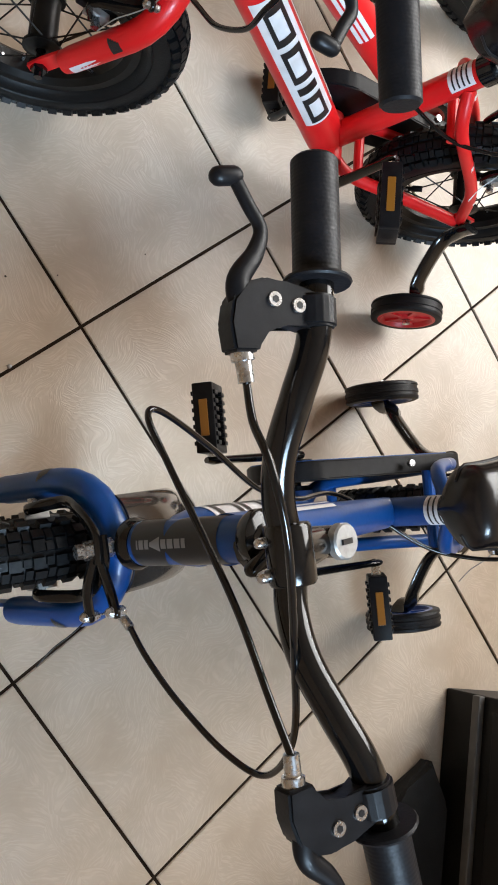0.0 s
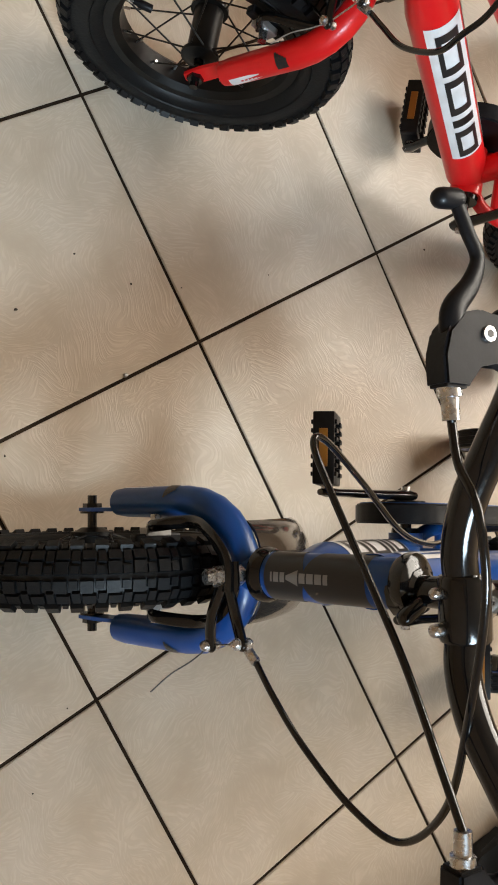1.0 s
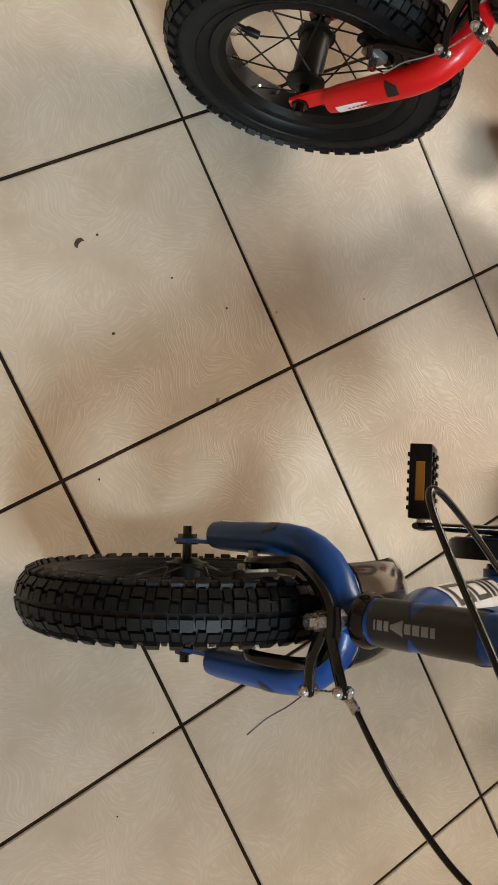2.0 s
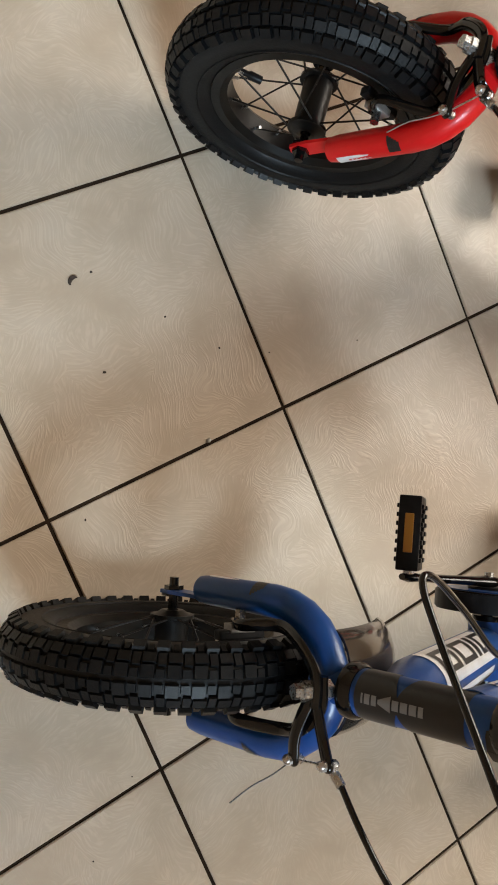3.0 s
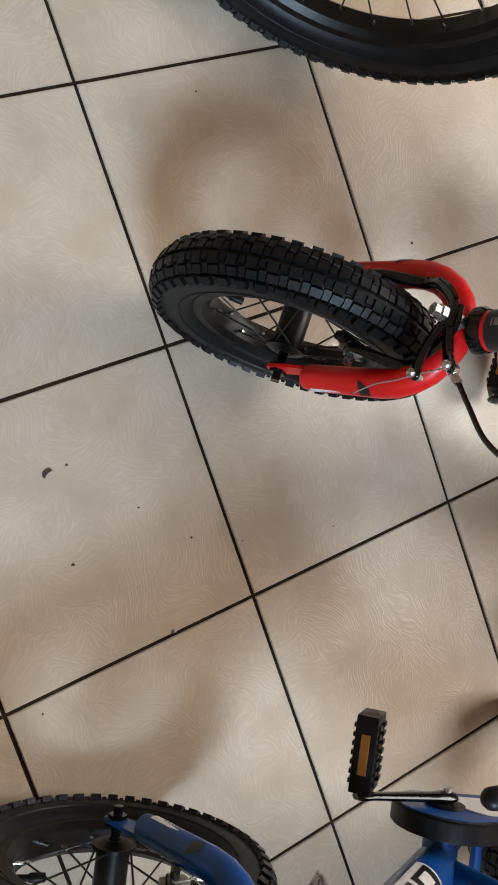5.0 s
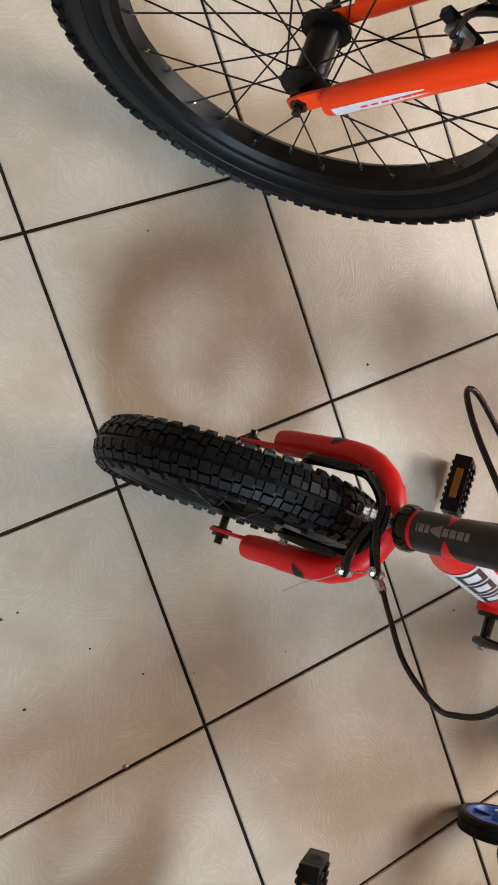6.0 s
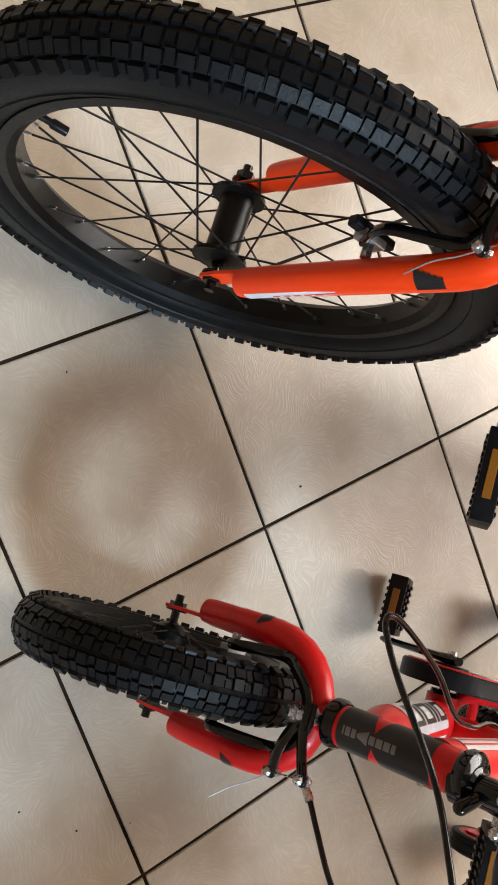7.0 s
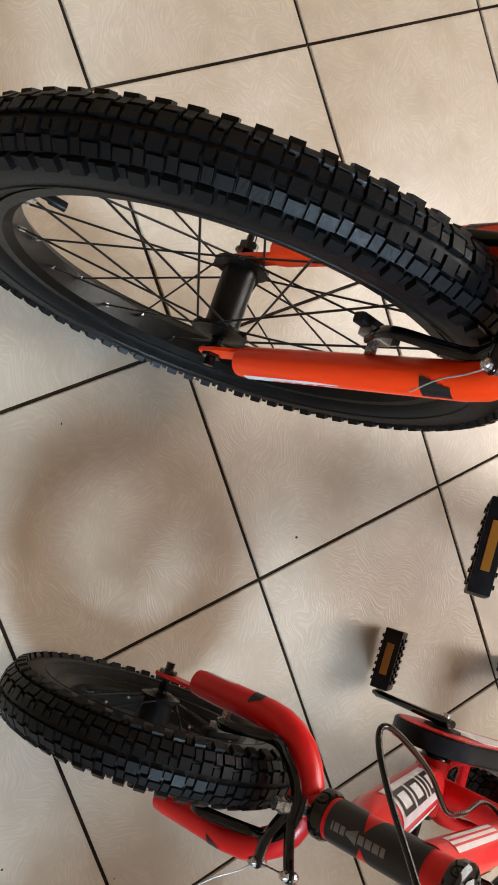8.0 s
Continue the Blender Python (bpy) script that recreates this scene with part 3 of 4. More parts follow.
def handlebar(parent, bar_pts, grip_from, m, stem):
    """Riser bar with quill stem, grips and brake levers. Returns the ends of the two cables."""
    left = [(x, -y, z) for x, y, z in bar_pts[::-1][1:]] if bar_pts[-1][1] == 0 else []
    line = [m @ p for p in smooth_path(list(bar_pts) + left, 8)]
    ob = part("handlebar", tube(fresh(), line, 0.0112, 18), GLOSS, parent, "glossy black riser handlebar", 60)
    low, cap, clamp = (Vector((p[0], 0, p[1])) for p in stem)
    bm = fresh()
    d = (cap - low).normalized()
    tube(bm, [low, cap - d * 0.004, cap], [0.0112, 0.0118, 0.0118], 20)
    tube(bm, [cap - d * 0.016, (cap - d * 0.014).lerp(clamp, 0.5), clamp], [0.011, 0.0125, 0.014], 16)
    tube(bm, [clamp + Vector((0, -0.020, 0)), clamp + Vector((0, -0.018, 0)), clamp + Vector((0, 0.018, 0)), clamp + Vector((0, 0.020, 0))], [0.0150, 0.0162, 0.0162, 0.0150], 22)
    stem_ob = part("stem", moved(bm, m), GLOSS, parent, "black quill stem", 45)
    tube(bm := fresh(), [cap - d * 0.002, cap + d * 0.004, cap + d * 0.0055], [0.0132, 0.0132, 0.0118], 22)
    top = part("stem_cap", moved(bm, m), SATIN, stem_ob, "pale metal stem cap", 30)
    part("cap_slot", box(fresh(), (0.012, 0.004, 0.002), m @ pose(*(cap + d * 0.0055), 0, -20, 0)), INK, stem_ob)
    for y, r in ((-0.010, 0.0036), (0.012, 0.0044)):
        tube(bm := fresh(), [m @ (clamp + Vector((0.012, y, -0.004))), m @ (clamp + Vector((0.021, y, -0.003)))], r, 12, round_end=True)
        part("clamp_bolt", bm, CHROME, stem_ob, "bright clamp bolt", 40)
    tube(bm := fresh(), [m @ (low + d * 0.024 + Vector((0.014, 0.008, 0))), m @ (low + d * 0.022 + Vector((0.024, 0.016, 0)))], 0.0062, 10, round_end=True)
    part("hanger_bolt", bm, GLOSS, stem_ob, "black cable stop", 40)
    tube(bm := fresh(), [low - d * 0.004, low + d * 0.006, low + d * 0.0065, low + d * 0.014, low + d * 0.016], [0.0205, 0.0205, 0.0165, 0.0165, 0.013], 12)
    part("lock_nut", moved(bm, m), GLOSS, stem_ob, "", 30)
    ends = []
    bar = bar_pts[2]
    for mirror in (False, True):
        s = -1 if mirror else 1
        a = Vector((grip_from[0], s * grip_from[1], grip_from[2]))
        e = Vector((bar_pts[0][0], s * bar_pts[0][1], bar_pts[0][2]))
        grip(ob, a, e + (e - a).normalized() * 0.003, m)
        ends.append(brake_lever(parent, (bar[0] - 0.006, bar[1], bar[2] + 0.001), m, mirror))
    return ob, ends


def saddle(parent, nose, rear, z, y, half_nose, half_rear, post_low):
    """Padded saddle with a rounded nose, and its post."""
    bm = fresh()
    length = nose - rear
    rows, n, sides = [], 32, 28
    for k in range(n + 1):
        t = k / n
        x = nose - length * t
        w = half_nose + (half_rear - half_nose) * (1 / (1 + math.exp(-(t - 0.52) * 9)))
        edge = min(1.0, math.sqrt(max(0.004, min(t, 1 - t) * 13)))
        w *= min(1, edge)
        high = 0.030 * min(1, edge) + 0.006 * t * t
        ring = []
        for j in range(sides):
            a = 2 * math.pi * j / sides
            c, s = math.cos(a), math.sin(a)
            ring.append(bm.verts.new((x, y + w * math.copysign(abs(c) ** 0.7, c), z - 0.03 + (high if s > 0 else 0.022) * math.copysign(abs(s) ** 0.75, s))))
        rows.append(ring)
    for a, b in zip(rows, rows[1:]):
        for j in range(sides):
            bm.faces.new((a[j], a[(j + 1) % sides], b[(j + 1) % sides], b[j]))
    bm.faces.new(rows[0])
    bm.faces.new(rows[-1][::-1])
    ob = part("saddle", bm, LEATHER, parent, "glossy black padded saddle", 70)
    seam = []
    for s in (1, -1):
        for k in range(n - 1) if s > 0 else range(n - 2, -1, -1):
            t = (k + 1) / n
            w = half_nose + (half_rear - half_nose) * (1 / (1 + math.exp(-(t - 0.52) * 9)))
            w *= min(1, math.sqrt(min(t, 1 - t) * 13))
            seam.append(Vector((nose - length * t, y + s * w * 1.005, z - 0.03)))
    tube(bm := fresh(), seam, 0.0018, 6)
    part("seam", bm, INK, ob, "raised edge piping", 60)
    rod(bm := fresh(), (post_low[0], y, post_low[1]), ((nose + rear) / 2 - 0.015, y, z - 0.045), 0.0127, 16)
    part("seat_post", bm, CHROME, parent, "bright steel seat post", 40)
    return ob


def stabiliser(parent, side, hub, axle_y, colour):
    """Training wheel on a cranked steel strap bolted to the rear axle."""
    x, y, z = hub
    bm = fresh()
    R = 0.056
    revolve(bm, [(-0.013, 0.045), (-0.014, R - 0.006), (-0.012, R - 0.001), (-0.0085, R), (-0.008, R - 0.0015), (-0.003, R - 0.0015), (-0.0025, R), (0.0025, R), (0.003, R - 0.0015),
                 (0.008, R - 0.0015), (0.0085, R), (0.012, R - 0.001), (0.014, R - 0.006), (0.013, 0.045)], 40)
    tyre = part("training_wheel", moved(bm, pose(x, side * y, z)), SIDEWALL, parent, "small black training wheel with a coloured centre", 35)
    bm = fresh()
    revolve(bm, [(-0.013, 0.006), (-0.012, 0.010), (-0.008, 0.014), (-0.007, 0.036), (-0.0135, 0.040), (-0.0130, 0.0452), (0.0130, 0.0452), (0.0135, 0.040), (0.007, 0.036), (0.008, 0.014), (0.012, 0.010), (0.013, 0.006)], 40)
    for k in range(5):
        a = 2 * math.pi * k / 5
        box(bm, (0.030, 0.022, 0.005), Matrix.Rotation(a, 4, "Y") @ pose(0.023, 0, 0))
    part("wheel_disc", moved(bm, pose(x, side * y, z)), colour, tyre, "coloured plastic wheel centre", 35)
    rod(bm := fresh(), (x, side * (y - 0.022), z), (x, side * (y + 0.017), z), 0.004, 10)
    tube(bm, [(x, side * (y + 0.0145), z), (x, side * (y + 0.020), z)], 0.0062, 6)
    part("wheel_bolt", bm, CHROME, tyre, "", 30)
    route = smooth_path([(0.0, side * axle_y, 0.185), (0.004, side * axle_y, 0.160), (0.014, side * (axle_y + 0.014), 0.135), (0.026, side * (y - 0.040), 0.105),
                         (0.016, side * (y - 0.022), 0.088), (x, side * (y - 0.020), z - 0.010)], 6)
    tube(bm := fresh(), route, [0.0165] * len(route), 10, flat=0.38, up=(0, side, 0.3))
    part("training_wheel_arm", bm, GLOSS, parent, "black cranked steel strap", 40)


def hollow_block(bm, p0, p1, r, a0, a1, t0, t1, thick_t, thick_a, off):
    """A block outline of four bars lying on a tube."""
    def at(t):
        return Vector(p0).lerp(Vector(p1), t)
    patch(bm, at(t0), at(t1), r, a0, a0 + thick_a, off)
    patch(bm, at(t0), at(t1), r, a1 - thick_a, a1, off)
    patch(bm, at(t0), at(t0 + thick_t), r, a0 + thick_a, a1 - thick_a, off)
    patch(bm, at(t1 - thick_t), at(t1), r, a0 + thick_a, a1 - thick_a, off)


def frame_tubes(parent, bb, head_low, head_high, seat_top, rear, colour, radii, names):
    """Diamond frame with decals, stays and drop-outs."""
    rd, rt, rs = radii
    H0, H1 = Vector((head_low[0], 0, head_low[1])), Vector((head_high[0], 0, head_high[1]))
    BB, ST = Vector((bb[0], 0, bb[1])), Vector((seat_top[0], 0, seat_top[1]))
    a, b = H0.lerp(H1, 0.26), BB + (H0 - BB).normalized() * 0.012
    down = part("down_tube", tube(fresh(), [a.lerp(b, 0.02), a.lerp(b, 0.09), a.lerp(b, 0.16), b], [rd * 0.62, rd * 0.86, rd, rd], 28), colour, parent, names + " thick down tube", 50)
    p, q = a.lerp(b, 0.16), a.lerp(b, 0.80)
    for lo, hi in ((-10, 82), (98, 190)):
        part("white_panel", patch(fresh(), p, q, rd, lo, hi, 0.0006, 12), WHITE, down, "white decal panel with black block shapes")
        for t0, t1 in ((0.05, 0.32), (0.36, 0.62), (0.66, 0.72), (0.76, 0.98)):
            hollow_block(bm := fresh(), p, q, rd, lo + 20, hi - 18, t0, t1, 0.05, 11, 0.0011)
            part("block_shape", bm, INK, down, "black angular block shape")
    t_end = BB.lerp(ST, 0.55)
    a, b = H0.lerp(H1, 0.78), t_end
    top = part("top_tube", tube(fresh(), [a, a.lerp(b, 0.5), b], [rt, rt * 0.95, rt * 0.85], 24), colour, parent, names + " sloping top tube", 50)
    p, q = a.lerp(b, 0.10), a.lerp(b, 0.52)
    for lo in (-8, 138):
        part("white_panel", patch(fresh(), p, q, rt * 0.97, lo, lo + 50, 0.0010, 8), WHITE, top, "white decal panel with thin stripes")
        for g in (14, 30):
            part("stripe", patch(fresh(), p, q, rt * 0.97, lo + g, lo + g + 6, 0.0015, 3), colour, top)
    seat = part("seat_tube", tube(fresh(), [BB, ST], rs, 22), colour, parent, names + " seat tube", 50)
    p, q = BB.lerp(ST, 0.80), BB.lerp(ST, 0.93)
    part("sticker", patch(fresh(), p, q, rs, 20, 160, 0.0006, 8), WHITE, seat, "white sticker with thin lines")
    bm = fresh()
    for k in range(4):
        patch(bm, p.lerp(q, 0.15 + 0.2 * k), p.lerp(q, 0.22 + 0.2 * k), rs, 30, 150, 0.0010, 6)
    part("sticker_lines", bm, INK, seat)
    tube(bm := fresh(), [ST - (ST - BB).normalized() * 0.012, ST + (ST - BB).normalized() * 0.006], rs * 1.16, 22)
    box(bm, (0.016, 0.010, 0.016), pose(ST.x - rs - 0.006, 0, ST.z - 0.004), 0.001)
    part("seat_clamp", bm, GLOSS, seat, "black seat clamp", 40)
    tube(bm := fresh(), [BB + Vector((0, -0.034, 0)), BB + Vector((0, 0.034, 0))], 0.021, 24)
    part("bottom_bracket", bm, colour, parent, "", 40)
    for s in (-1, 1):
        tube(bm := fresh(), [BB + Vector((0, s * 0.030, 0)), BB + Vector((0, s * 0.040, 0))], [0.019, 0.017], 20)
        part("bearing_cup", bm, GLOSS, parent, "black bearing cup", 40)
    R = Vector((0, 0, rear))
    for s in (-1, 1):
        end = R + Vector((0.012, s * 0.052, 0.006))
        line = smooth_path([BB.lerp(ST, 0.86) + Vector((-rs * 0.3, s * 0.012, 0)), BB.lerp(ST, 0.80) + Vector((-0.035, s * 0.044, -0.022)), R.lerp(ST, 0.35) + Vector((0, s * 0.052, 0)), end], 6)
        stay = part("seat_stay", tube(fresh(), line, 0.0085, 14), colour, parent, "", 60)
        p, q = line[-10], line[-5]
        part("white_mark", patch(fresh(), p, q, 0.0085, 40, 140, 0.0006, 5), WHITE, stay)
        line = smooth_path([BB + Vector((-0.012, s * 0.022, 0)), BB + Vector((-0.045, s * 0.040, 0.0)), BB.lerp(R, 0.55) + Vector((0, s * 0.046, 0)), end + Vector((0.004, 0, -0.008))], 6)
        part("chain_stay", tube(fresh(), line, 0.0090, 14), colour, parent, "", 60)
        outline = [(-0.016, rear - 0.012), (0.006, rear - 0.013), (0.026, rear - 0.006), (0.024, rear + 0.012), (0.008, rear + 0.016), (-0.012, rear + 0.012)]
        part("drop_out", plate(fresh(), outline, s * 0.048 - 0.002, s * 0.048 + 0.002), colour, parent)
    bridge = BB.lerp(ST, 0.72) + Vector((-0.04, 0, -0.02))
    rod(bm := fresh(), bridge + Vector((0, -0.045, 0)), bridge + Vector((0, 0.045, 0)), 0.007, 12)
    part("stay_bridge", bm, colour, parent)
    bridge = BB + Vector((-0.055, 0, 0))
    rod(bm := fresh(), bridge + Vector((0, -0.040, 0)), bridge + Vector((0, 0.040, 0)), 0.007, 12)
    part("stay_bridge", bm, colour, parent)


def chain_guard(parent, bb, rear, r_front, r_rear, y, colour):
    """Closed chain case: a rounded plate with a rim, coloured on its flank."""
    outline = []
    B, R = Vector((bb[0], bb[1])), Vector((0, rear))
    for k in range(15):
        a = radians(-95 + 190 * k / 14)
        outline.append((B.x + r_front * math.cos(a), B.y + r_front * math.sin(a)))
    for k in range(9):
        a = radians(96 + 168 * k / 8)
        outline.append((R.x + 0.01 + r_rear * math.cos(a), R.y + r_rear * math.sin(a)))
    bm = plate(fresh(), outline, y - 0.014, y + 0.010)
    bmesh.ops.bevel(bm, geom=list(bm.edges), offset=0.002, segments=2, affect="EDGES", clamp_overlap=True)
    ob = part("chain_guard", bm, PLASTIC, parent, "black plastic chain case with a coloured flank", 40)
    inner = [(B.x + 0.01 + (x - B.x - 0.01) * 0.93, rear - 0.002 + (z - rear + 0.002) * 0.86) for x, z in outline]
    part("flank_panel", plate(fresh(), inner, y - 0.0155, y - 0.0138), colour, ob, "coloured flank panel")
    small = [(B.x - 0.045 + (x - B.x) * 0.42, rear + (z - rear) * 0.55) for x, z in outline]
    part("white_panel", plate(fresh(), small, y - 0.0165, y - 0.0153), WHITE, ob, "white decal panel")
    tube(bm := fresh(), [(B.x, y - 0.014, B.y), (B.x, y - 0.0185, B.y)], 0.024, 24)
    part("hub_ring", bm, PLASTIC, ob, "", 40)
    tube(bm := fresh(), [(0.105, y - 0.003, rear + 0.047), (0.105, y - 0.003, rear + 0.053)], 0.005, 8)
    part("guard_screw", bm, CHROME, ob)
    return ob


def cable(parent, points, label, r=0.0026):
    return part("brake_cable", tube(fresh(), smooth_path(points, 10), r, 10), GLOSS, parent, label, 60)


def turning(axis_low, axis_high, degrees):
    """A turn about the steering axis."""
    a, b = Vector((axis_low[0], 0, axis_low[1])), Vector((axis_high[0], 0, axis_high[1]))
    return Matrix.Translation(a) @ Matrix.Rotation(radians(degrees), 4, b - a) @ Matrix.Translation(-a)


def kids_bicycle(place, colour, disc, colour_word, steer, crank_angle, tilts, mudguard, loop, rear_loop, set_back, label):
    """A 12-inch child's bicycle on training wheels; x ahead from the rear axle, y to the rider's left."""
    bike = new("kids_bicycle")
    bike.matrix_world = place
    tagged(bike, label, "bicycle", "children's bicycles on the floor")
    L, R, bead, width = 0.655, 0.167, 0.107, 0.052
    dx, dz = set_back
    low, high = (0.574 + dx, 0.384 + dz), (0.532 + dx, 0.504 + dz)
    m = turning(low, high, steer)
    grips_turn = turning(low, high, steer + 0.5) @ Matrix.Translation((0, 0.004, 0))
    bb = (0.2525, 0.160)
    frame_tubes(bike, bb, low, high, (0.204, 0.415), R, colour, (0.027, 0.021, 0.0165), colour_word)
    head(bike, low, high, 0.0190, colour, colour_word + " head tube with black sleeves")
    fork(bike, (L, R), (0.585 + dx, 0.357 + dz), 0.0600, 0.0148, colour, m, colour_word)
    wheel(bike, "front_wheel", (L, 0, R), R, bead, width, 20, 0.0218, m, 20)
    wheel(bike, "rear_wheel", (0, 0, R), R, bead, width, 20, 0.0218, Matrix(), 50)
    brake, feed = caliper(bike, (0.612 + dx, 0.372 + dz), (0.628, 0.266), 0.043, m, SPOKE if mudguard else SATIN)
    rear = pose(0, 0, R, 0, 40, 0) @ pose(-L, 0, -R)
    caliper(bike, (0.612, 0.372), (0.628, 0.266), 0.043, rear, SATIN)
    bar_pts = [(0.533, -0.250, 0.634), (0.547, -0.172, 0.640), (0.555, -0.133, 0.639), (0.566, -0.100, 0.630), (0.574, -0.066, 0.616), (0.572, -0.034, 0.604), (0.566, 0.0, 0.601)]
    bar_pts = [(x + dx, y, z + dz) for x, y, z in bar_pts]
    bar, ends = handlebar(bike, bar_pts, (bar_pts[1][0], -0.169, bar_pts[1][2]), grips_turn, (high, (0.512 + dx, 0.586 + dz), (0.566 + dx, 0.601 + dz)))
    e = ends[0]
    cable(bar, [feed, *loop, (0.585, 0.063, 0.625),
                (0.606, -0.005, 0.660), (0.618, -0.050, 0.667), e + Vector((0.004, 0.026, 0.010)), e], "black front brake cable in a wide loop")
    e = ends[1]
    cable(bar, [e, (0.604, 0.090, 0.622), (0.602, 0.042, 0.590), (0.605, -0.004, 0.560), *rear_loop,
                (0.540, -0.074, 0.462), (0.478, -0.038, 0.430), (0.40, -0.026, 0.375), (0.30, -0.024, 0.315), (0.20, 0.040, 0.325), (0.150, 0.060, 0.350), rear @ Vector((0.600, 0.066, 0.402))], "black rear brake cable looping forward")
    saddle(bike, 0.287, 0.070, 0.500, -0.004, 0.040, 0.080, (0.204, 0.41))
    chain_guard(bike, bb, R, 0.062, 0.030, -0.055, colour)
    cranks(bike, bb, 0.121, crank_angle, -0.080, 0.072, 0.130, tilts)
    for side in (-1, 1):
        stabiliser(bike, side, (0.014, 0.171, 0.066), 0.066, disc)
    bm = fresh()
    revolve(bm, [(-0.0045, 0.012), (-0.0045, 0.026), (-0.0025, 0.0285), (-0.0005, 0.026), (-0.0005, 0.012)], 28)
    part("sprocket", moved(bm, pose(0, -0.036, R)), SPOKE, bike, "dark rear sprocket", 30)
    if mudguard:
        bm, rows = fresh(), []
        for k in range(13):
            a = radians(112 + 42 * k / 12)
            taper = 1.0 if k < 9 else math.sqrt(max(0.03, 1 - ((k - 8.6) / 3.6) ** 2))
            ring = []
            for inner in (0, 1):
                for j in range(13):
                    g = radians(-80 + 160 * j / 12) * (1 if not inner else -1)
                    r = 0.196 + 0.022 * math.cos(g) - 0.002 * inner
                    ring.append(bm.verts.new((L + r * math.cos(a), (0.044 - 0.002 * inner) * taper * math.sin(g) / math.sin(radians(80)), R + r * math.sin(a))))
            rows.append(ring)
        n = len(rows[0])
        for p, q in zip(rows, rows[1:]):
            for j in range(n):
                bm.faces.new((p[j], p[(j + 1) % n], q[(j + 1) % n], q[j]))
        bm.faces.new(rows[0])
        bm.faces.new(rows[-1][::-1])
        part("mudguard", moved(bm, m), GUARD, bike, "short smoked glossy mudguard behind the fork", 50)
    return bike


def large_bicycle(place, colour, steer):
    """The 20-inch bicycle standing beyond the small ones."""
    bike = new("bicycle")
    bike.matrix_world = place
    tagged(bike, "bright orange bicycle with large knobbly black tyres", "bicycle")
    L, R, bead, width = 0.95, 0.291, 0.221, 0.055
    low, high = (0.826, 0.644), (0.784, 0.760)
    m = turning(low, high, steer)
    bb = (0.395, 0.262)
    frame_tubes(bike, bb, low, high, (0.30, 0.62), R, colour, (0.027, 0.022, 0.017), "orange")
    head(bike, low, high, 0.021, colour, "orange head tube with black sleeves")
    fork(bike, (L, R), (0.838, 0.603), 0.055, 0.0150, colour, m @ Matrix.Translation((0, 0.006, 0)), "orange")
    wheel(bike, "front_wheel", (L, 0, R), R, bead, width, 28, 0.0235, m, 8, 0.0165, 0.027, 0.033)
    wheel(bike, "rear_wheel", (0, 0, R), R, bead, width, 28, 0.0235, Matrix(), 30, 0.0175, 0.031, 0.033)
    brake, feed = caliper(bike, (0.868, 0.600), (0.897, 0.470), 0.044, m, SATIN)
    bar_pts = [(0.755, -0.285, 0.865), (0.772, -0.190, 0.872), (0.778, -0.150, 0.870), (0.790, -0.115, 0.855), (0.797, -0.075, 0.835), (0.795, -0.038, 0.822), (0.790, 0.0, 0.820)]
    bar, ends = handlebar(bike, bar_pts, (0.772, -0.190, 0.872), m, (high, (0.742, 0.822), (0.790, 0.820)))
    e = ends[0]
    cable(bar, [feed, feed + Vector((-0.02, 0.03, 0.05)), (0.83, 0.10, 0.76), (0.835, 0.09, 0.86), (0.85, 0.0, 0.91), e + Vector((0.01, 0.04, 0.015)), e], "black front brake cable")
    saddle(bike, 0.42, 0.17, 0.76, 0.0, 0.032, 0.085, (0.30, 0.61))
    chain_guard(bike, bb, R, 0.080, 0.034, -0.058, colour)
    cranks(bike, bb, 0.146, 184, -0.085, 0.076, 0.128, (0, 40), (0.112, 0.062, 0.026))
    return bike


# ---- room ----
S, GAP = 0.30, 0.0042


def wall_with_window(name, along, fixed, outward, span, opening):
    """A wall 0.2 m thick with an opening through it. along: 'x' or 'y'."""
    a0, a1 = span
    bm = fresh()

    def block(p0, p1, z0, z1):
        mid, size = (p0 + p1) / 2, p1 - p0
        if along == "x":
            box(bm, (size, 0.2, z1 - z0), pose(mid, fixed + outward * 0.1, (z0 + z1) / 2))
        else:
            box(bm, (0.2, size, z1 - z0), pose(fixed + outward * 0.1, mid, (z0 + z1) / 2))
    if opening:
        o0, o1, z0, z1 = opening
        block(a0, o0, 0, CEILING)
        block(o1, a1, 0, CEILING)
        block(o0, o1, 0, z0)
        block(o0, o1, z1, CEILING)
    else:
        block(a0, a1, 0, CEILING)
    ob = tagged(part(name, bm, PLASTER), "unseen tan wall added to bounce warm light", "wall", kind="structure")
    return ob


def window(name, along, fixed, outward, opening):
    """Wooden frame with a pane of glass in a wall's opening."""
    o0, o1, z0, z1 = opening
    mid, zc = (o0 + o1) / 2, (z0 + z1) / 2
    m = pose(mid, fixed + outward * 0.12, zc) if along == "x" else pose(fixed + outward * 0.12, mid, zc, 0, 0, 90)
    w, h = o1 - o0, z1 - z0
    bm = fresh()
    for s in (-1, 1):
        box(bm, (0.045, 0.06, h - 0.004), m @ pose(s * (w / 2 - 0.0245), 0, 0), 0.004)
        box(bm, (w - 0.10, 0.06, 0.045), m @ pose(0, 0, s * (h / 2 - 0.0245)), 0.004)
    ob = tagged(part(name, bm, WOOD), "painted wooden window with clear glass", "window", kind="structure")
    pane = part("pane", box(fresh(), (w - 0.096, 0.005, h - 0.096), m), GLASS, ob)
    pane.visible_shadow = False
    return ob


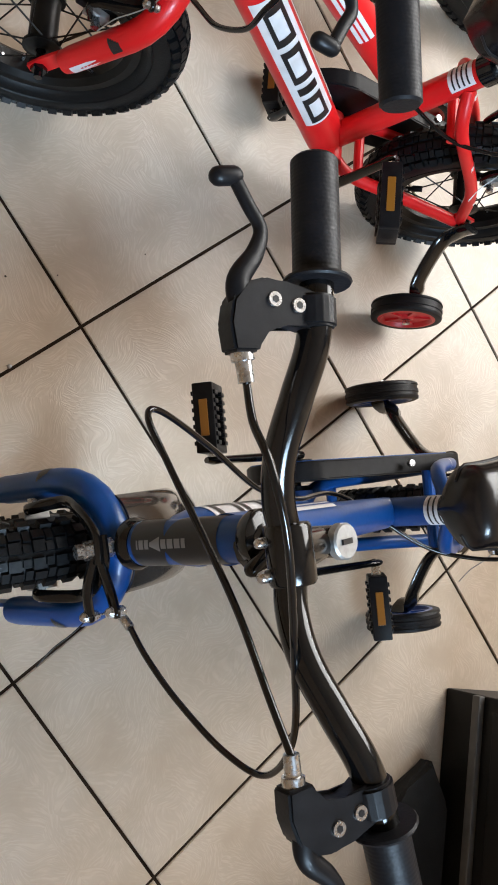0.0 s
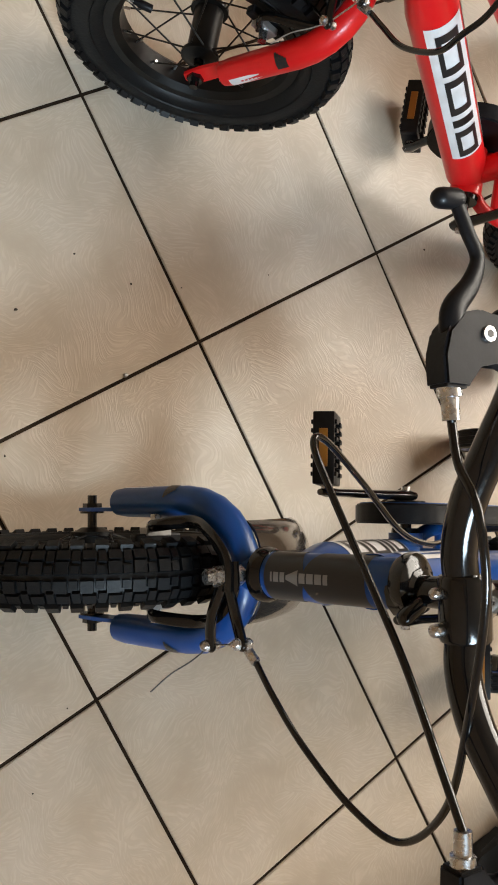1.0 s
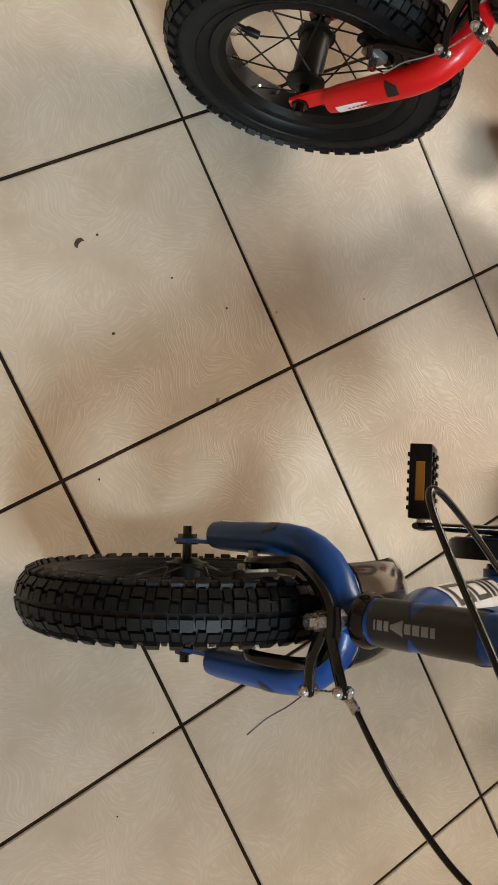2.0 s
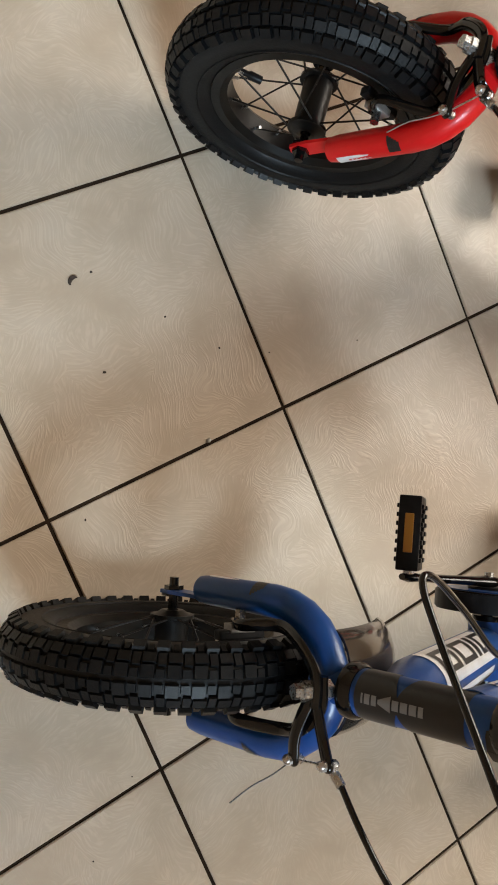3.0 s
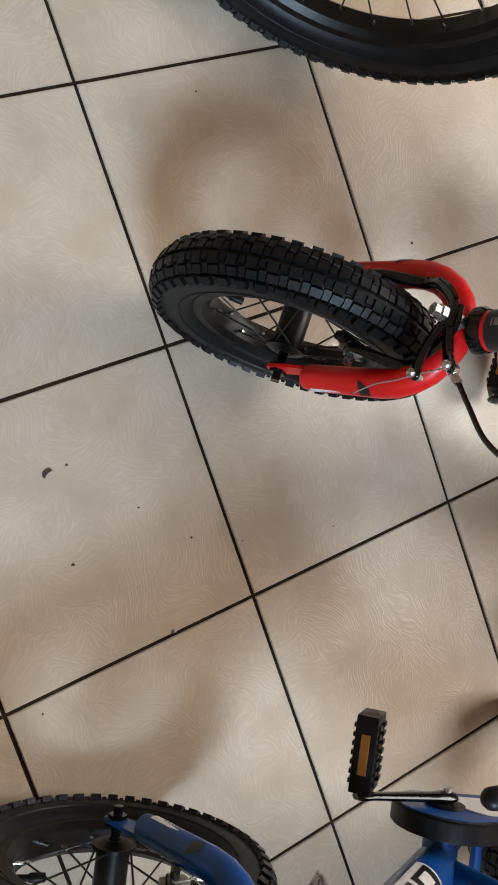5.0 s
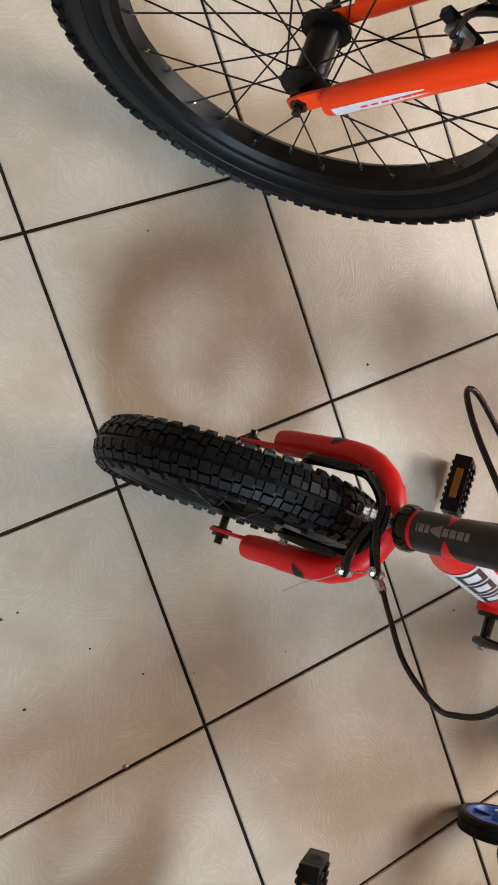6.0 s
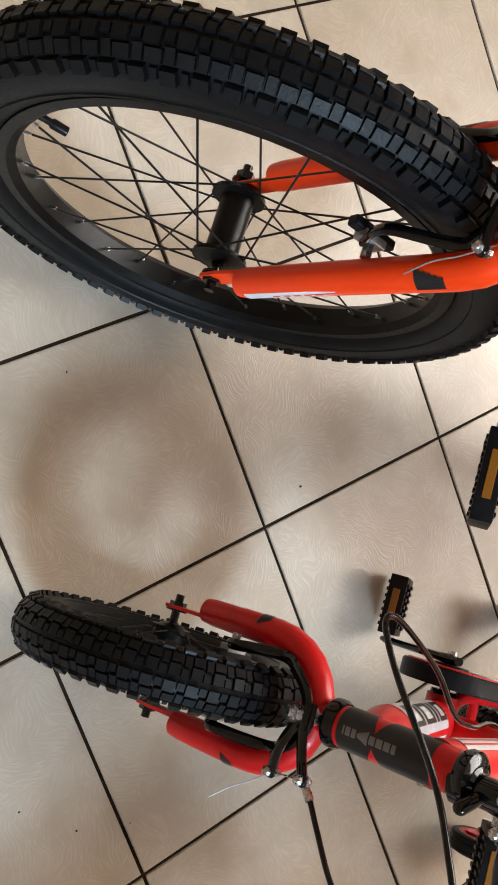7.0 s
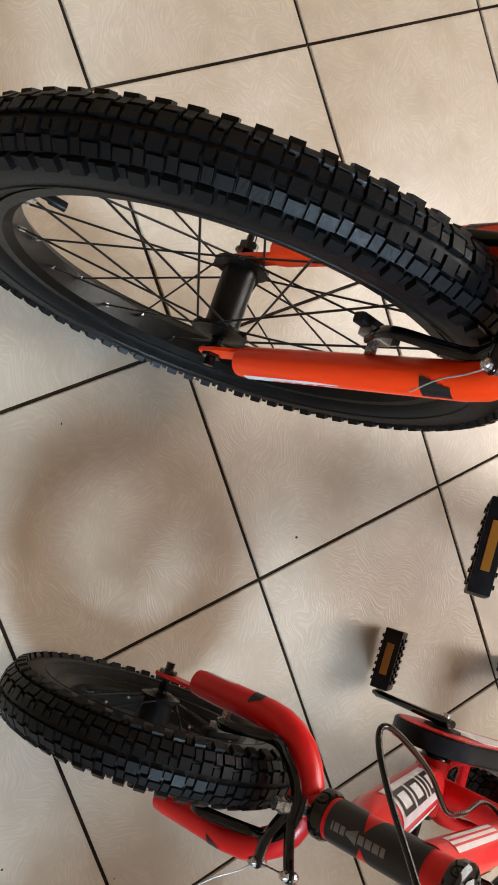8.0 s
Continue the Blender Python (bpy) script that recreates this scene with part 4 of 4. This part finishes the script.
# walls and ceiling are unseen, added to close the room and warm the fill
wall_with_window("wall_north", "x", NORTH_WALL, 1, (WEST_WALL - 0.2, EAST_WALL + 0.2), None)
wall_with_window("wall_south", "x", SOUTH_WALL, -1, (WEST_WALL - 0.2, EAST_WALL + 0.2), SOUTH_OPENING)
wall_with_window("wall_east", "y", EAST_WALL, 1, (SOUTH_WALL, NORTH_WALL), EAST_OPENING)
wall_with_window("wall_west", "y", WEST_WALL, -1, (SOUTH_WALL, NORTH_WALL), None)
window("window_1", "x", SOUTH_WALL, -1, SOUTH_OPENING)
window("window_2", "y", EAST_WALL, 1, EAST_OPENING)
tagged(part("ceiling", box(fresh(), (EAST_WALL - WEST_WALL + 0.4, NORTH_WALL - SOUTH_WALL + 0.4, 0.1),
                           pose((EAST_WALL + WEST_WALL) / 2, (NORTH_WALL + SOUTH_WALL) / 2, CEILING + 0.05)), WHITEWASH), "unseen beige ceiling added to bounce light", "ceiling", kind="structure")
ground = part("ground", box(fresh(), (60, 60, 0.1), pose(0, 0, -0.16)), GROUT)
tagged(ground, "bare earth outside the room", "ground", kind="structure")

# ---- the bicycles ----
def standing(front, heading, base, lean):
    """The pose of a bicycle whose front wheel stands at front; lean: degrees to its right. The parts are drawn at 1.1 times their size."""
    h, k = radians(heading), 1 / 1.1
    return pose(front[0] - k * base * math.cos(h), front[1] - k * base * math.sin(h), 0, 0, 0, heading) @ pose(0, 0, 0, lean, 0, 0) @ Matrix.Scale(k, 4)


kids_bicycle(standing((0.0250, -0.1340), 149.5, 0.655, 0.8), BLUE, BLUE_PLASTIC, "blue", 2.5, 2, (42, 36), True,
             [(0.596, 0.090, 0.428), (0.584, 0.122, 0.452), (0.567, 0.157, 0.49), (0.553, 0.170, 0.525), (0.561, 0.132, 0.578)],
             [(0.612, -0.062, 0.525), (0.617, -0.096, 0.510), (0.600, -0.100, 0.500)], (0.0, 0.0),
             "blue children's bicycle with training wheels on beige tiles")
kids_bicycle(standing((0.3780, 0.2768), 139.0, 0.655, 0.1), RED, RED_PLASTIC, "red", 0.2, -82, (46, 36), False,
             [(0.580, 0.086, 0.412), (0.573, 0.118, 0.440), (0.566, 0.140, 0.48), (0.567, 0.142, 0.51), (0.564, 0.126, 0.55)],
             [(0.628, -0.066, 0.520), (0.634, -0.100, 0.500), (0.612, -0.104, 0.490)], (-0.016, -0.006),
             "red children's bicycle with training wheels beside the blue one")
large_bicycle(standing((0.5460, 0.6375), 139.3, 0.95, 0.3), ORANGE, -1.0)

# ---- black cabinet and the flat black shape beside it ----
def cabinet(corner, heading):
    ob = new("cabinet")
    ob.matrix_world = pose(*corner, 0, 0, 0, heading)
    tagged(ob, "black laminate cabinet with a grey edge strip on tiles", "cabinet")
    part("body", box(fresh(), (0.50, 0.38, 0.42), pose(0.25, 0.19, 0.21), 0.003), CABINET, ob)
    part("front_panel", box(fresh(), (0.46, 0.008, 0.30), pose(0.25, -0.003, 0.25), 0.002), CABINET, ob)
    part("edge_strip", box(fresh(), (0.498, 0.012, 0.014), pose(0.25, -0.0045, 0.070), 0.002), TRIM, ob, "grey edge strip")
    return ob


# a low matt black slab with rounded edges, drawn from its floor outline
def bag(points, height):
    bm = plate(fresh(), points, 0.001, height, "z")
    bmesh.ops.bevel(bm, geom=list(bm.edges), offset=0.008, segments=3, affect="EDGES", clamp_overlap=True)
    ob = part("bag", bm, MATT_BLACK, None, "", 50)
    return tagged(ob, "flat matt black shape lying beside the cabinet", "bag")


# ---- small dirt on the floor ----
def crumb(x, y, size, seed):
    rng = random.Random(seed)
    bm = fresh()
    bmesh.ops.create_icosphere(bm, subdivisions=1, radius=size)
    for v in bm.verts:
        v.co = Vector((v.co.x * rng.uniform(0.6, 1.5), v.co.y * rng.uniform(0.5, 1.2), max(0.0, v.co.z * rng.uniform(0.4, 0.8))))
    ob = part("crumb", moved(bm, pose(x, y, 0.0003, 0, 0, rng.uniform(0, 180))), DIRT, None, "", 60)
    return tagged(ob, "tiny dark crumb of dirt on the tiles", "crumb", "crumbs on the floor")


cabinet((0.493, -0.737), 226.0)
bag([(0.396, -0.776), (0.378, -0.855), (0.30, -0.935), (0.20, -0.91), (0.27, -0.785), (0.336, -0.775)], 0.030)
for n, (x, y, size) in enumerate([(0.163, 0.239, 0.0016), (0.227, 0.160, 0.0016), (0.130, 0.127, 0.0022), (0.278, 0.100, 0.0016), (0.340, 0.070, 0.0010),
                                  (0.470, 0.037, 0.0010), (0.039, -0.019, 0.0014), (-0.112, -0.375, 0.0012), (-0.034, -0.314, 0.0010), (0.733, 0.363, 0.0020),
                                  (0.481, 0.626, 0.0014), (0.747, -0.030, 0.0018)]):
    crumb(x / 1.1, y / 1.1 - 0.003, size, n)

# a dried, curled scrap
outline = [(0.0075 * math.cos(radians(g)), 0.0095 * math.sin(radians(g))) for g in range(80, 281, 20)]
outline += [(0.0045 + 0.0045 * math.cos(radians(g)), 0.0088 * math.sin(radians(g))) for g in range(250, 99, -25)]
scrap = part("scrap", moved(plate(fresh(), outline, 0.0, 0.0016, "z"), pose(0.126, 0.2125, 0.0004, 4, 0, -62) @ Matrix.Scale(0.62, 4)), DIRT)
tagged(scrap, "small dark curled scrap of dirt on the tiles", "scrap")
chip = crumb(0.197, -0.001, 0.0036, 40)
chip.data.materials[0] = SATIN
tagged(chip, "small pale chip lying in a grout joint", "chip")

# ---- floor: grout bed and tiles ----
floor = part("floor", box(fresh(), (EAST_WALL - WEST_WALL, NORTH_WALL - SOUTH_WALL, 0.04), pose((EAST_WALL + WEST_WALL) / 2, (NORTH_WALL + SOUTH_WALL) / 2, -0.0225)), GROUT)
tagged(floor, "glazed beige floor tiles with dark grout joints", "floor", kind="structure")
bm = fresh()
box(bm, (S - GAP, S - GAP, 0.012), pose(0, 0, -0.006))
rim = [e for e in bm.edges if all(v.co.z > -0.001 for v in e.verts)]
bmesh.ops.bevel(bm, geom=rim, offset=0.0010, segments=2, affect="EDGES")
tile = part("tile", bm, TILE, floor, "", 40)
JOINT = -0.005  # one joint runs a little out of the grid
i0, i1, j0, j1 = -6, 8, -6, 7
cells = [(i, j) for i in range(i0, i1 + 1) for j in range(j0, j1 + 1)]
for n, (i, j) in enumerate(cells):
    ob = tile if n == 0 else shared("tile", tile.data, floor)
    y0, y1 = (JOINT if k == 0 else k * S for k in (j, j + 1))
    ob.matrix_basis = pose((i + 0.5) * S, (y0 + y1) / 2, 0) @ Matrix.Diagonal((1, (y1 - y0) / S, 1, 1)) @ pose(0, 0, 0, 0, 0, 90 * ((3 * i + 5 * j + i * j) % 4))
